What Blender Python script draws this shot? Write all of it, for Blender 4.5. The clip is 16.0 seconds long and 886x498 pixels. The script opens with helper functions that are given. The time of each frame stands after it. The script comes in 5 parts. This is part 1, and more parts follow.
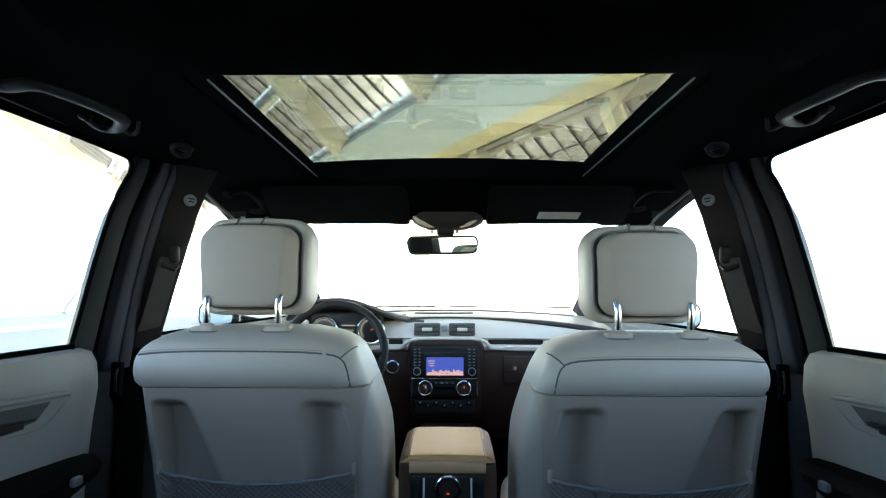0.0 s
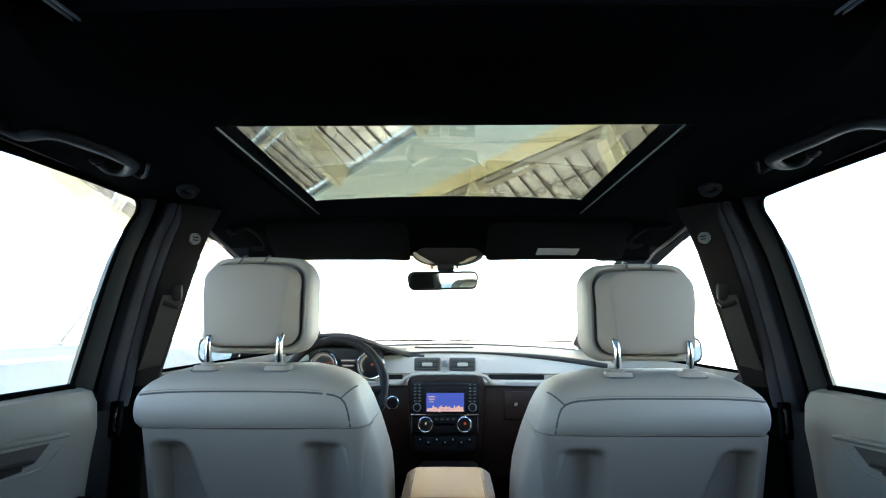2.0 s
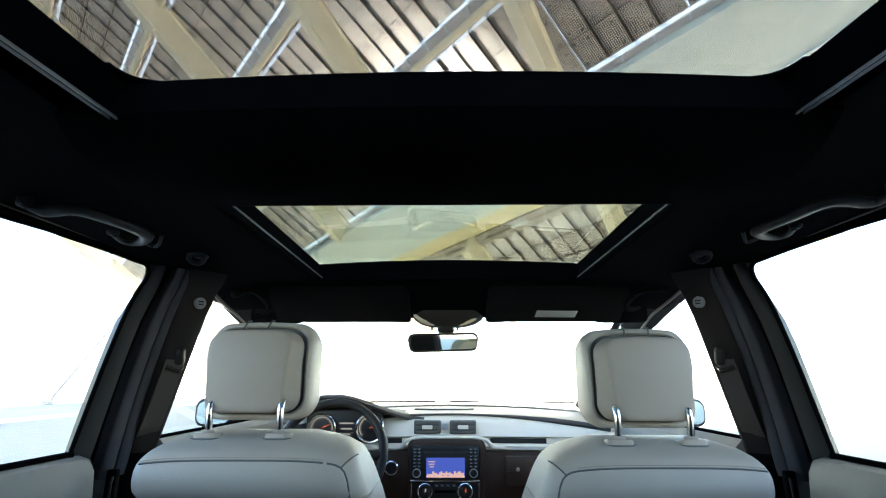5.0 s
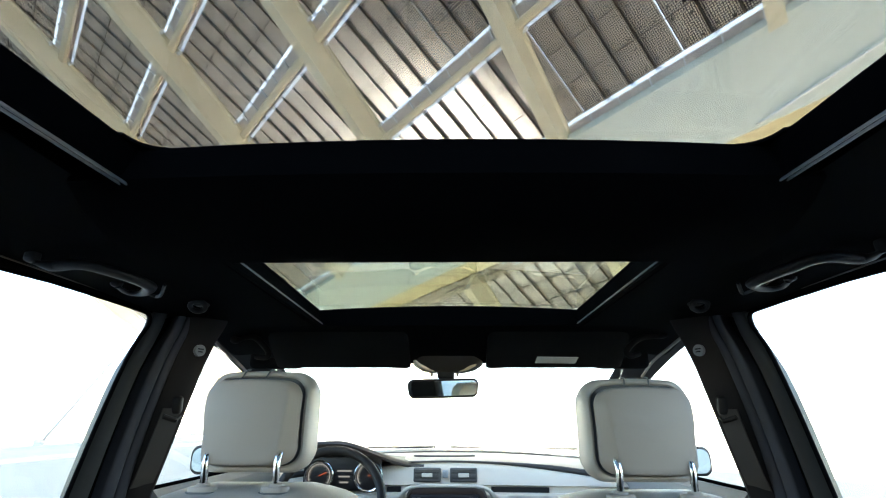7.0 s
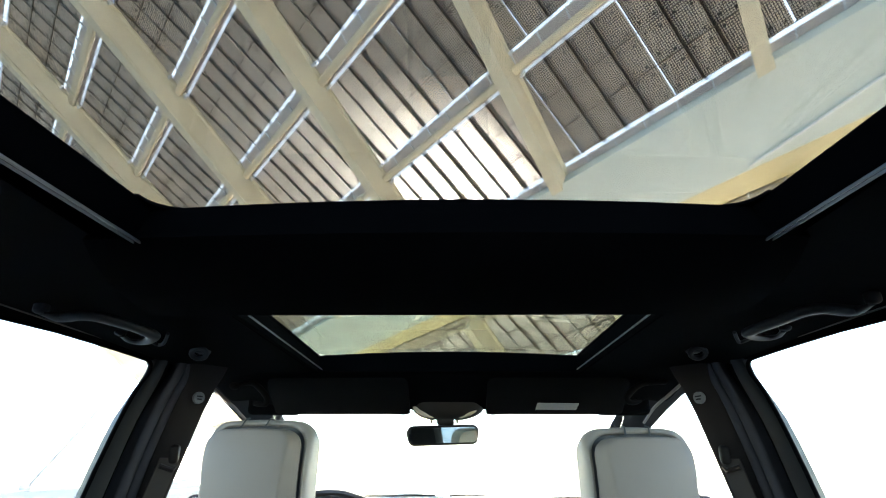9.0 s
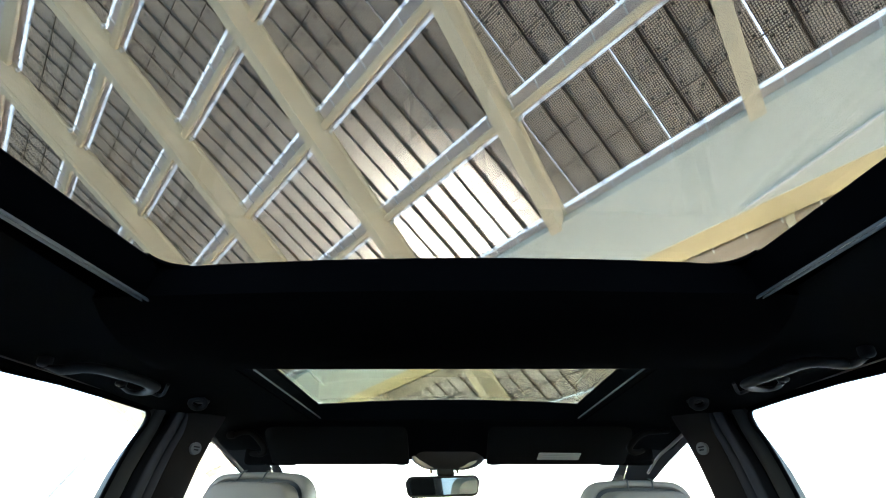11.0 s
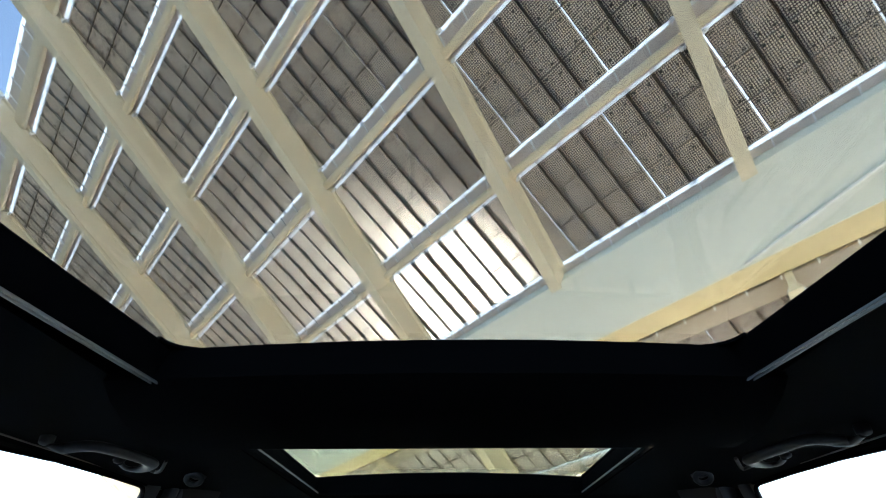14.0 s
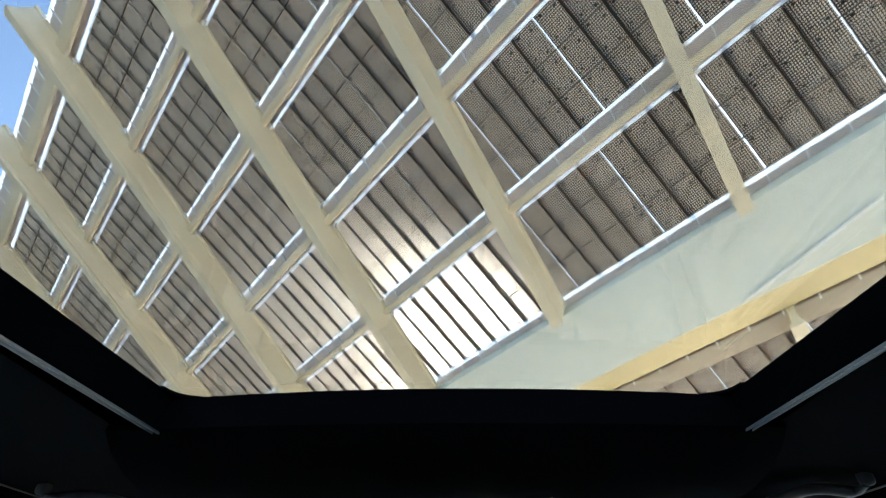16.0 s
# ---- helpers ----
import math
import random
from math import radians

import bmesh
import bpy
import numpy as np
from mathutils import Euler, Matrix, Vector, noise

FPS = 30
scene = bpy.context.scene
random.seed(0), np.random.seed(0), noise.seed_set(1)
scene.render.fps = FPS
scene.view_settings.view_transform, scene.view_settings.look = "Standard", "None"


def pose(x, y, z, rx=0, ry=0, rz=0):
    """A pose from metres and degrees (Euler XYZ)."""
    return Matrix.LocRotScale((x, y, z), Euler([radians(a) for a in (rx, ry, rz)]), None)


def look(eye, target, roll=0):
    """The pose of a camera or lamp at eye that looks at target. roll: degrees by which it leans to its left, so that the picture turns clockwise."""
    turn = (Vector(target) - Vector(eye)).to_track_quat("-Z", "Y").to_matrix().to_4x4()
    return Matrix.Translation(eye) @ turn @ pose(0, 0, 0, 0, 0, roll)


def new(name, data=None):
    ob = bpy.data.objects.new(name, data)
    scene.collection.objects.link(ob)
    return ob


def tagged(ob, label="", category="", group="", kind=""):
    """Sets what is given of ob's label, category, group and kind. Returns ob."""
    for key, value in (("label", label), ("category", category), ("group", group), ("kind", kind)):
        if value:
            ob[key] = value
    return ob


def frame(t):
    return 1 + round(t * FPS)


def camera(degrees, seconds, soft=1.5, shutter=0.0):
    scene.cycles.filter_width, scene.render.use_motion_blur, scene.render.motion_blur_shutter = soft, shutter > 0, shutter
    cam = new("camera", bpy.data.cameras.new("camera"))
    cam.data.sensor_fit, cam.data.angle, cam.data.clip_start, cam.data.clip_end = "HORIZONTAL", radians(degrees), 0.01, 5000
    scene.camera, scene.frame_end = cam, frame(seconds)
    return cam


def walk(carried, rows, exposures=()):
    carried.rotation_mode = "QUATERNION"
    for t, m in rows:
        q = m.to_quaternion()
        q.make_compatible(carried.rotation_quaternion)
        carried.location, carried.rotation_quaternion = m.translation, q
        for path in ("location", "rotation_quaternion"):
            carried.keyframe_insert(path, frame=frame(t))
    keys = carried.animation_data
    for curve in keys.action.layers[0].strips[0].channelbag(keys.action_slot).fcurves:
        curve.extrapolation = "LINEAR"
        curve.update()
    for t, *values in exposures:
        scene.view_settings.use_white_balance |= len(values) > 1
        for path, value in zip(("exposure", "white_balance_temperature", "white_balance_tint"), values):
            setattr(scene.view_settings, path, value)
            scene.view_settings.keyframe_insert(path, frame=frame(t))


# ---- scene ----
cam = camera(83.8, 16.0, 1.1)
PATH = [
    (0, (0.0045, 0.054, 1.163), (-0.0215, 2.046, 1.342), 0.1),
    (0.5, (0.0035, 0.05, 1.167), (-0.0215, 2.04, 1.372), 0.1),
    (1, (0.0015, 0.045, 1.17), (-0.0205, 2.031, 1.409), 0.0),
    (1.5, (0.0045, 0.041, 1.174), (-0.0215, 2.023, 1.441), 0.1),
    (2, (0.0045, 0.036, 1.179), (-0.0215, 2.013, 1.48), 0.0),
    (2.5, (0.0035, 0.031, 1.181), (-0.0205, 2.001, 1.524), 0.0),
    (3, (0.0015, 0.024, 1.185), (-0.0205, 1.987, 1.565), 0.0),
    (3.5, (0.0045, 0.018, 1.192), (-0.0205, 1.976, 1.602), -0.0),
    (4, (0.0035, 0.012, 1.193), (-0.0205, 1.962, 1.638), 0.0),
    (6.5, (0.0065, -0.019, 1.216), (-0.0215, 1.881, 1.837), 0.0),
    (7, (0.0095, -0.023, 1.222), (-0.0215, 1.866, 1.879), 0.1),
    (7.5, (0.0085, -0.031, 1.225), (-0.0205, 1.846, 1.917), 0.1),
    (8, (0.0095, -0.038, 1.228), (-0.0195, 1.824, 1.958), 0.0),
    (8.5, (0.0085, -0.045, 1.233), (-0.0195, 1.803, 1.996), 0.0),
    (9, (0.0085, -0.051, 1.235), (-0.0195, 1.781, 2.036), 0.1),
    (11.5, (0.0095, -0.088, 1.25), (-0.0175, 1.656, 2.229), 0.1),
    (12, (0.0075, -0.097, 1.252), (-0.0185, 1.627, 2.266), 0.0),
    (12.5, (0.0095, -0.101, 1.256), (-0.0165, 1.602, 2.305), 0.1),
    (13, (0.0095, -0.111, 1.258), (-0.0165, 1.57, 2.341), 0.1),
    (13.5, (0.0085, -0.115, 1.26), (-0.0165, 1.548, 2.371), 0.1),
    (14, (0.0095, -0.124, 1.261), (-0.0155, 1.519, 2.401), 0.0),
    (14.5, (0.0075, -0.131, 1.263), (-0.0165, 1.494, 2.429), 0.0),
    (15, (0.0095, -0.135, 1.265), (-0.0145, 1.469, 2.46), 0.0),
    (15.5, (0.0095, -0.145, 1.267), (-0.0145, 1.438, 2.488), 0.0),
    (16, (0.0095, -0.15, 1.268), (-0.0145, 1.41, 2.519), -0.0),
]
walk(cam, [(t, look(eye, target, roll)) for t, eye, target, roll in PATH], [(0, 3.86, 6950, 10), (14, 3.86, 6950, 10), (16, 3.96, 6950, 10)])

# ---- sky, sun, exposure ----
SUN_ELEV, SUN_AZ = radians(31.6), radians(2.8)
world = bpy.data.worlds.new("sky_world")
scene.world = world
world.use_nodes = True
wn, wl = world.node_tree.nodes, world.node_tree.links
sky = wn.new("ShaderNodeTexSky")
sky.sky_type, sky.sun_disc = "NISHITA", False
sky.sun_elevation, sky.sun_rotation = SUN_ELEV, SUN_AZ
sky.dust_density, sky.air_density, sky.ozone_density = 0.0, 1.0, 3.0
wn["Background"].inputs["Strength"].default_value = 0.091
wl.new(sky.outputs["Color"], wn["Background"].inputs["Color"])
sun = new("sun", bpy.data.lights.new("sun", "SUN"))
sun.data.energy, sun.data.angle, sun.data.color = 5.0, radians(0.53), (1.0, 0.95, 0.86)
sun.matrix_world = look((0, 0, 60), (-60 * math.sin(SUN_AZ) * math.cos(SUN_ELEV), -60 * math.cos(SUN_AZ) * math.cos(SUN_ELEV), 60 - 60 * math.sin(SUN_ELEV)))


# ---- materials ----
def node_mat(name):
    m = bpy.data.materials.new(name)
    m.use_nodes = True
    nt = m.node_tree
    return m, nt, nt.nodes, nt.links, nt.nodes["Principled BSDF"]


def surface(name, color, rough=0.5, metal=0.0, vary=0.12, scale=6.0, fine=220.0, bump=0.15, depth=0.0006, coat=0.0, spec=0.5, vor=False):
    """A surface whose colour and gloss vary at two scales, with a fine relief."""
    m, nt, n, l, p = node_mat(name)
    tc = n.new("ShaderNodeTexCoord")
    big, small = n.new("ShaderNodeTexNoise"), n.new("ShaderNodeTexVoronoi" if vor else "ShaderNodeTexNoise")
    big.inputs["Scale"].default_value, small.inputs["Scale"].default_value = scale, fine
    big.inputs["Detail"].default_value = 5
    l.new(tc.outputs["Object"], big.inputs["Vector"])
    l.new(tc.outputs["Object"], small.inputs["Vector"])
    mix = n.new("ShaderNodeMix")
    mix.data_type = "RGBA"
    mix.inputs["A"].default_value = (*[c * (1 - vary) for c in color], 1)
    mix.inputs["B"].default_value = (*[min(1, c * (1 + vary)) for c in color], 1)
    l.new(big.outputs["Fac"], mix.inputs["Factor"])
    l.new(mix.outputs["Result"], p.inputs["Base Color"])
    mr = n.new("ShaderNodeMapRange")
    mr.inputs["To Min"].default_value, mr.inputs["To Max"].default_value = max(0.02, rough - 0.1), min(1, rough + 0.1)
    l.new(big.outputs["Fac"], mr.inputs["Value"])
    l.new(mr.outputs["Result"], p.inputs["Roughness"])
    p.inputs["Metallic"].default_value = metal
    p.inputs["Specular IOR Level"].default_value = spec
    p.inputs["Coat Weight"].default_value = coat
    bp = n.new("ShaderNodeBump")
    bp.inputs["Strength"].default_value, bp.inputs["Distance"].default_value = bump, depth
    l.new(small.outputs["Distance" if vor else "Fac"], bp.inputs["Height"])
    l.new(bp.outputs["Normal"], p.inputs["Normal"])
    return m


def pane_mat(name, tint, gloss=1.0, face=0.035, edge=0.8):
    """Thin glass: tinted straight-through light, with a mirror sheen at grazing angles."""
    m, nt, n, l, p = node_mat(name)
    n.remove(p)
    tr, gl, fr, mx = n.new("ShaderNodeBsdfTransparent"), n.new("ShaderNodeBsdfGlossy"), n.new("ShaderNodeLayerWeight"), n.new("ShaderNodeMixShader")
    pw, ad = n.new("ShaderNodeMath"), n.new("ShaderNodeMath")
    pw.operation, ad.operation = "POWER", "MULTIPLY_ADD"
    pw.inputs[1].default_value = 5.0
    ad.inputs[1].default_value, ad.inputs[2].default_value = edge, face
    tr.inputs["Color"].default_value = (*tint, 1)
    gl.inputs["Roughness"].default_value = 0.02
    gl.inputs["Color"].default_value = (gloss, gloss, gloss, 1)
    fr.inputs["Blend"].default_value = 0.5
    l.new(fr.outputs["Facing"], pw.inputs[0])
    l.new(pw.outputs["Value"], ad.inputs[0])
    l.new(ad.outputs["Value"], mx.inputs["Fac"])
    l.new(tr.outputs["BSDF"], mx.inputs[1])
    l.new(gl.outputs["BSDF"], mx.inputs[2])
    l.new(mx.outputs["Shader"], n["Material Output"].inputs["Surface"])
    return m


def glow_mat(name, color, strength):
    m, nt, n, l, p = node_mat(name)
    p.inputs["Base Color"].default_value = (0.02, 0.02, 0.02, 1)
    p.inputs["Emission Color"].default_value = (*color, 1)
    p.inputs["Emission Strength"].default_value = strength
    p.inputs["Roughness"].default_value = 0.2
    return m


def module_mat():
    """Underside of a solar module: a fine pitch of pale light-passing windows between dark conductor lines, with cloudy
    scatter that imitates the sun's glare and bloom.
    """
    m, nt, n, l, p = node_mat("solar_module")
    uv = n.new("ShaderNodeUVMap")
    sep = n.new("ShaderNodeSeparateXYZ")
    l.new(uv.outputs["UV"], sep.inputs["Vector"])
    masks = []
    for axis, pitch in (("X", 0.069), ("Y", 0.078)):
        a = n.new("ShaderNodeMath")
        a.operation = "DIVIDE"
        a.inputs[1].default_value = pitch
        l.new(sep.outputs[axis], a.inputs[0])
        b = n.new("ShaderNodeMath")
        b.operation = "FRACT"
        l.new(a.outputs["Value"], b.inputs[0])
        c = n.new("ShaderNodeMath")
        c.operation = "GREATER_THAN"
        c.inputs[1].default_value = 0.36
        l.new(b.outputs["Value"], c.inputs[0])
        masks.append(c)
    gap = n.new("ShaderNodeMath")
    gap.operation = "MINIMUM"
    l.new(masks[0].outputs["Value"], gap.inputs[0])
    l.new(masks[1].outputs["Value"], gap.inputs[1])
    info = n.new("ShaderNodeObjectInfo")
    geo = n.new("ShaderNodeNewGeometry")
    add = n.new("ShaderNodeMath")
    add.operation = "ADD"
    l.new(info.outputs["Random"], add.inputs[0])
    l.new(geo.outputs["Random Per Island"], add.inputs[1])
    fr = n.new("ShaderNodeMath")
    fr.operation = "FRACT"
    l.new(add.outputs["Value"], fr.inputs[0])
    ramp = n.new("ShaderNodeMix")
    ramp.data_type = "RGBA"
    ramp.inputs["A"].default_value, ramp.inputs["B"].default_value = (0.026, 0.021, 0.019, 1), (0.042, 0.034, 0.030, 1)
    l.new(fr.outputs["Value"], ramp.inputs["Factor"])
    tone = n.new("ShaderNodeMix")
    tone.data_type = "RGBA"
    tone.inputs["B"].default_value = (0.43, 0.335, 0.262, 1)
    l.new(gap.outputs["Value"], tone.inputs["Factor"])
    l.new(ramp.outputs["Result"], tone.inputs["A"])
    l.new(tone.outputs["Result"], p.inputs["Base Color"])
    p.inputs["Roughness"].default_value = 0.35
    # broad and tight scatter lobes that stand in for the sun's bloom
    haze = n.new("ShaderNodeBsdfRefraction")
    haze.inputs["IOR"].default_value, haze.inputs["Roughness"].default_value = 1.25, 0.95
    rf = n.new("ShaderNodeBsdfRefraction")
    rf.inputs["IOR"].default_value, rf.inputs["Roughness"].default_value = 1.2, 0.60
    thin = n.new("ShaderNodeBsdfTranslucent")
    thin.inputs["Color"].default_value = (0.8, 0.78, 0.7, 1)
    glowmix, gw = n.new("ShaderNodeMixShader"), n.new("ShaderNodeMapRange")
    gw.inputs["To Min"].default_value, gw.inputs["To Max"].default_value = 0.005, 0.07
    l.new(gap.outputs["Value"], gw.inputs["Value"])
    l.new(gw.outputs["Result"], glowmix.inputs["Fac"])
    l.new(p.outputs["BSDF"], glowmix.inputs[1])
    l.new(thin.outputs["BSDF"], glowmix.inputs[2])
    hz, hmix = n.new("ShaderNodeMapRange"), n.new("ShaderNodeMixShader")
    hz.inputs["To Min"].default_value, hz.inputs["To Max"].default_value = 0.001, 0.034
    l.new(gap.outputs["Value"], hz.inputs["Value"])
    l.new(hz.outputs["Result"], hmix.inputs["Fac"])
    l.new(glowmix.outputs["Shader"], hmix.inputs[1])
    l.new(haze.outputs["BSDF"], hmix.inputs[2])
    w = n.new("ShaderNodeMapRange")
    w.inputs["To Min"].default_value, w.inputs["To Max"].default_value = 0.0010, 0.0044
    l.new(gap.outputs["Value"], w.inputs["Value"])
    mx = n.new("ShaderNodeMixShader")
    l.new(w.outputs["Result"], mx.inputs["Fac"])
    l.new(hmix.outputs["Shader"], mx.inputs[1])
    l.new(rf.outputs["BSDF"], mx.inputs[2])
    l.new(mx.outputs["Shader"], n["Material Output"].inputs["Surface"])
    return m


VISOR = surface("dark_brown_visor_cloth", (0.0055, 0.0042, 0.0038), 0.9, fine=900, bump=0.3, spec=0.15)
POD = surface("warm_grey_console_plastic", (0.030, 0.024, 0.020), 0.5, fine=600)
HANDLE = surface("satin_black_plastic", (0.017, 0.017, 0.0195), 0.5, fine=700, bump=0.1, spec=0.25)
HEADLINER = surface("charcoal_fabric", (0.0034, 0.0033, 0.0037), 0.95, fine=900, bump=0.4, spec=0.02)
PILLAR = surface("charcoal_plastic", (0.013, 0.013, 0.015), 0.6, fine=700, bump=0.2, spec=0.15)
BROWNTRIM = surface("brown_black_pillar_trim", (0.023, 0.0185, 0.018), 0.7, fine=700, bump=0.2, spec=0.1)
FRAMEGREY = surface("grey_black_door_frame", (0.020, 0.0205, 0.0225), 0.55, fine=700, bump=0.2, spec=0.2)
RIB = surface("slate_ribbed_rubber", (0.048, 0.048, 0.058), 0.6, fine=700, bump=0.2, spec=0.12)
SEAL = surface("black_rubber", (0.0035, 0.0035, 0.004), 0.8, spec=0.0)
LEATHER = surface("grey_leather", (0.385, 0.331, 0.278), 0.5, vary=0.08, fine=420, bump=0.25, vor=True)
SHELL = surface("grey_moulded_plastic", (0.33, 0.272, 0.225), 0.55, vary=0.06, fine=800, bump=0.2)
SEAM = surface("dark_stitching", (0.10, 0.10, 0.10), 0.8)
NET = surface("grey_net_cord", (0.16, 0.16, 0.155), 0.8)
DOORTRIM = surface("grey_door_vinyl", (0.255, 0.240, 0.222), 0.5, vary=0.07, fine=600, bump=0.2)
DASHGREY = surface("pale_grey_dash", (0.84, 0.71, 0.565), 0.5, vary=0.06, fine=700)
# darker door grey that paints the shade of the grip recess
RECESS_SHADE = surface("grey_door_recess_shade", (0.075, 0.068, 0.062), 0.6, fine=600)
REVEAL = surface("brown_grey_trim_strip", (0.13, 0.10, 0.09), 0.45)
BLACK = surface("black_plastic", (0.015, 0.011, 0.009), 0.5, spec=0.35)
PAD = surface("pale_dash_pad", (0.68, 0.56, 0.42), 0.4, fine=700)
DASHTOP = surface("dark_brown_dash_top", (0.052, 0.042, 0.036), 0.38, fine=700)
VENT = surface("brown_grey_vent_plastic", (0.13, 0.115, 0.10), 0.4, fine=600)
BUTTON = surface("dark_button_plastic", (0.045, 0.04, 0.037), 0.4, fine=600)
# lighter than the console plastic, to paint the highlight along its top edge
LIP = surface("tan_lit_lip", (0.50, 0.29, 0.15), 0.3, vary=0.1, fine=500)
FRONTSTRIP = surface("tan_weatherstrip", (0.16, 0.125, 0.10), 0.5, fine=600)
WOOD = surface("dark_walnut", (0.042, 0.018, 0.011), 0.38, vary=0.35, scale=14, coat=0.25)
CONSOLE = surface("brown_console_plastic", (0.085, 0.042, 0.024), 0.36, vary=0.12, fine=600)
BADGE = surface("satin_grey_badge", (0.17, 0.17, 0.175), 0.5)
BEIGE = surface("beige_leather", (0.60, 0.32, 0.12), 0.36, vary=0.08, fine=420, vor=True)
# the lid's beige leather again, with the shade of its flanks in the colour
LIDSHADE = surface("beige_leather_in_shade", (0.30, 0.165, 0.085), 0.42, vary=0.1, fine=420, vor=True)
CHROME = surface("chrome", (0.75, 0.75, 0.76), 0.14, metal=1.0, vary=0.03, bump=0.02)
SILVER = surface("silver_paint", (0.5, 0.5, 0.5), 0.35, metal=0.6)
MIRROR = surface("mirror_glass", (0.70, 0.74, 0.68), -0.06, metal=1.0, vary=0.01, bump=0.0)
LENS = surface("cream_lamp_lens", (0.80, 0.66, 0.48), 0.3, vary=0.08)
CARD = surface("pale_sticker", (0.55, 0.54, 0.50), 0.7)
STRAP = surface("grey_brown_webbing", (0.05, 0.041, 0.036), 0.8, fine=1500, bump=0.4)
CARPET = surface("black_carpet", (0.004, 0.004, 0.004), 0.95, fine=500, bump=0.5, spec=0.05)
CLEAR = pane_mat("clear_glass", (0.93, 0.95, 0.94))
TINTED = pane_mat("tinted_roof_glass", (0.472, 0.477, 0.468), 1.0, 0.026, 0.6)
GREENTINT = pane_mat("green_tinted_sunroof_glass", (0.415, 0.45, 0.42), 1.0, 0.03, 0.6)
# assumed tint of the unseen rear glass, set to cut light on the seat backs
PRIVACY = pane_mat("privacy_glass", (0.17, 0.165, 0.155))
SCREEN_BLUE = glow_mat("screen_blue", (0.06, 0.11, 0.55), 0.07)
SCREEN_LOW = glow_mat("screen_map", (0.75, 0.48, 0.45), 0.07)
GAUGE = glow_mat("gauge_white", (0.8, 0.8, 0.75), 0.03)
NEEDLE = glow_mat("gauge_red", (0.9, 0.15, 0.05), 0.04)
GROUND = surface("pale_concrete", (0.58, 0.54, 0.47), 0.85, vary=0.2, scale=0.3, fine=12, bump=0.3, depth=0.004)
CREAM = surface("cream_painted_steel", (0.85, 0.74, 0.555), 0.5, vary=0.05, scale=0.9, fine=30, bump=0.1, depth=0.002)
SOFFIT = surface("grey_green_cladding", (0.74, 0.80, 0.77), 0.7, vary=0.05, scale=0.25, fine=8, bump=0.0, depth=0.002)
GOLD = surface("ochre_painted_steel", (0.76, 0.66, 0.40), 0.5, vary=0.1, scale=0.5, fine=20)
TRAY = surface("galvanised_tray", (0.72, 0.635, 0.61), 0.45, metal=0.0, vary=0.15, scale=2, fine=40)
TRIM = surface("white_metal_edge", (0.85, 0.87, 0.90), 0.3, vary=0.04)
BROWNSTEEL = surface("brown_grey_painted_steel", (0.46, 0.40, 0.33), 0.5, vary=0.1, scale=0.8, fine=20)
CONDUIT = surface("white_plastic_conduit", (0.93, 0.94, 0.95), 0.4, vary=0.02)
BATTEN = surface("worn_bronze_batten", (0.085, 0.068, 0.055), 0.5, vary=0.25, scale=2)
PURLIN = surface("dark_bronze_purlin", (0.12, 0.09, 0.07), 0.5, vary=0.2, scale=3)
MODULEFRAME = surface("brown_module_frame", (0.34, 0.30, 0.26), 0.5, vary=0.15, scale=3)
TRACK = surface("dull_grey_track", (0.22, 0.22, 0.23), 0.35, metal=0.6)
WATER = surface("bright_sea_water", (0.05, 0.07, 0.08), 0.12, vary=0.1, scale=0.1, fine=0.8, bump=0.4, depth=0.05)
# white translucent sheet for trims and tabs; in the slits it imitates bright sky
STRIP, _nt, _n, _l, _p = node_mat("white_translucent_joint")
_t, _m = _n.new("ShaderNodeBsdfTranslucent"), _n.new("ShaderNodeMixShader")
_t.inputs["Color"].default_value = (0.66, 0.75, 0.86, 1)
_p.inputs["Base Color"].default_value, _p.inputs["Roughness"].default_value = (0.86, 0.88, 0.92, 1), 0.4
_m.inputs["Fac"].default_value = 0.7
_l.new(_p.outputs["BSDF"], _m.inputs[1])
_l.new(_t.outputs["BSDF"], _m.inputs[2])
_l.new(_m.outputs["Shader"], _n["Material Output"].inputs["Surface"])
MODULE = module_mat()
COVER = pane_mat("module_cover_glass", (0.9, 0.9, 0.9))


# ---- mesh helpers ----
def part(name, bm, material, parent=None, label="", smooth=True, angle=40):
    me = bpy.data.meshes.new(name)
    bmesh.ops.recalc_face_normals(bm, faces=bm.faces)
    if smooth:
        for f in bm.faces:
            f.smooth = True
        for e in bm.edges:
            if len(e.link_faces) == 2 and e.calc_face_angle(0) > radians(angle):
                e.smooth = False
    bm.to_mesh(me)
    bm.free()
    for mt in material if isinstance(material, (list, tuple)) else [material]:
        me.materials.append(mt)
    ob = new(name, me)
    if parent:
        ob.parent = parent
    if label:
        tagged(ob, label)
    return ob


def thing(name, label, category, group="", at=(0, 0, 0)):
    ob = new(name)
    ob.empty_display_size = 0.05
    ob.location = at
    return tagged(ob, label, category, group)


def under(ob, parent):
    """Hang ob under parent and keep its place."""
    ob.parent = parent
    ob.matrix_parent_inverse = Matrix.Translation(parent.location).inverted()
    return ob


def rbox(bm, c, s, r=0.01, seg=3, m=None):
    g = bmesh.ops.create_cube(bm, size=1.0, matrix=Matrix.Translation(c) @ (m or Matrix()) @ Matrix.Diagonal((*s, 1)))
    if r:
        es = list({e for v in g["verts"] for e in v.link_edges})
        bmesh.ops.bevel(bm, geom=es, offset=r, segments=seg, profile=0.5, affect="EDGES")


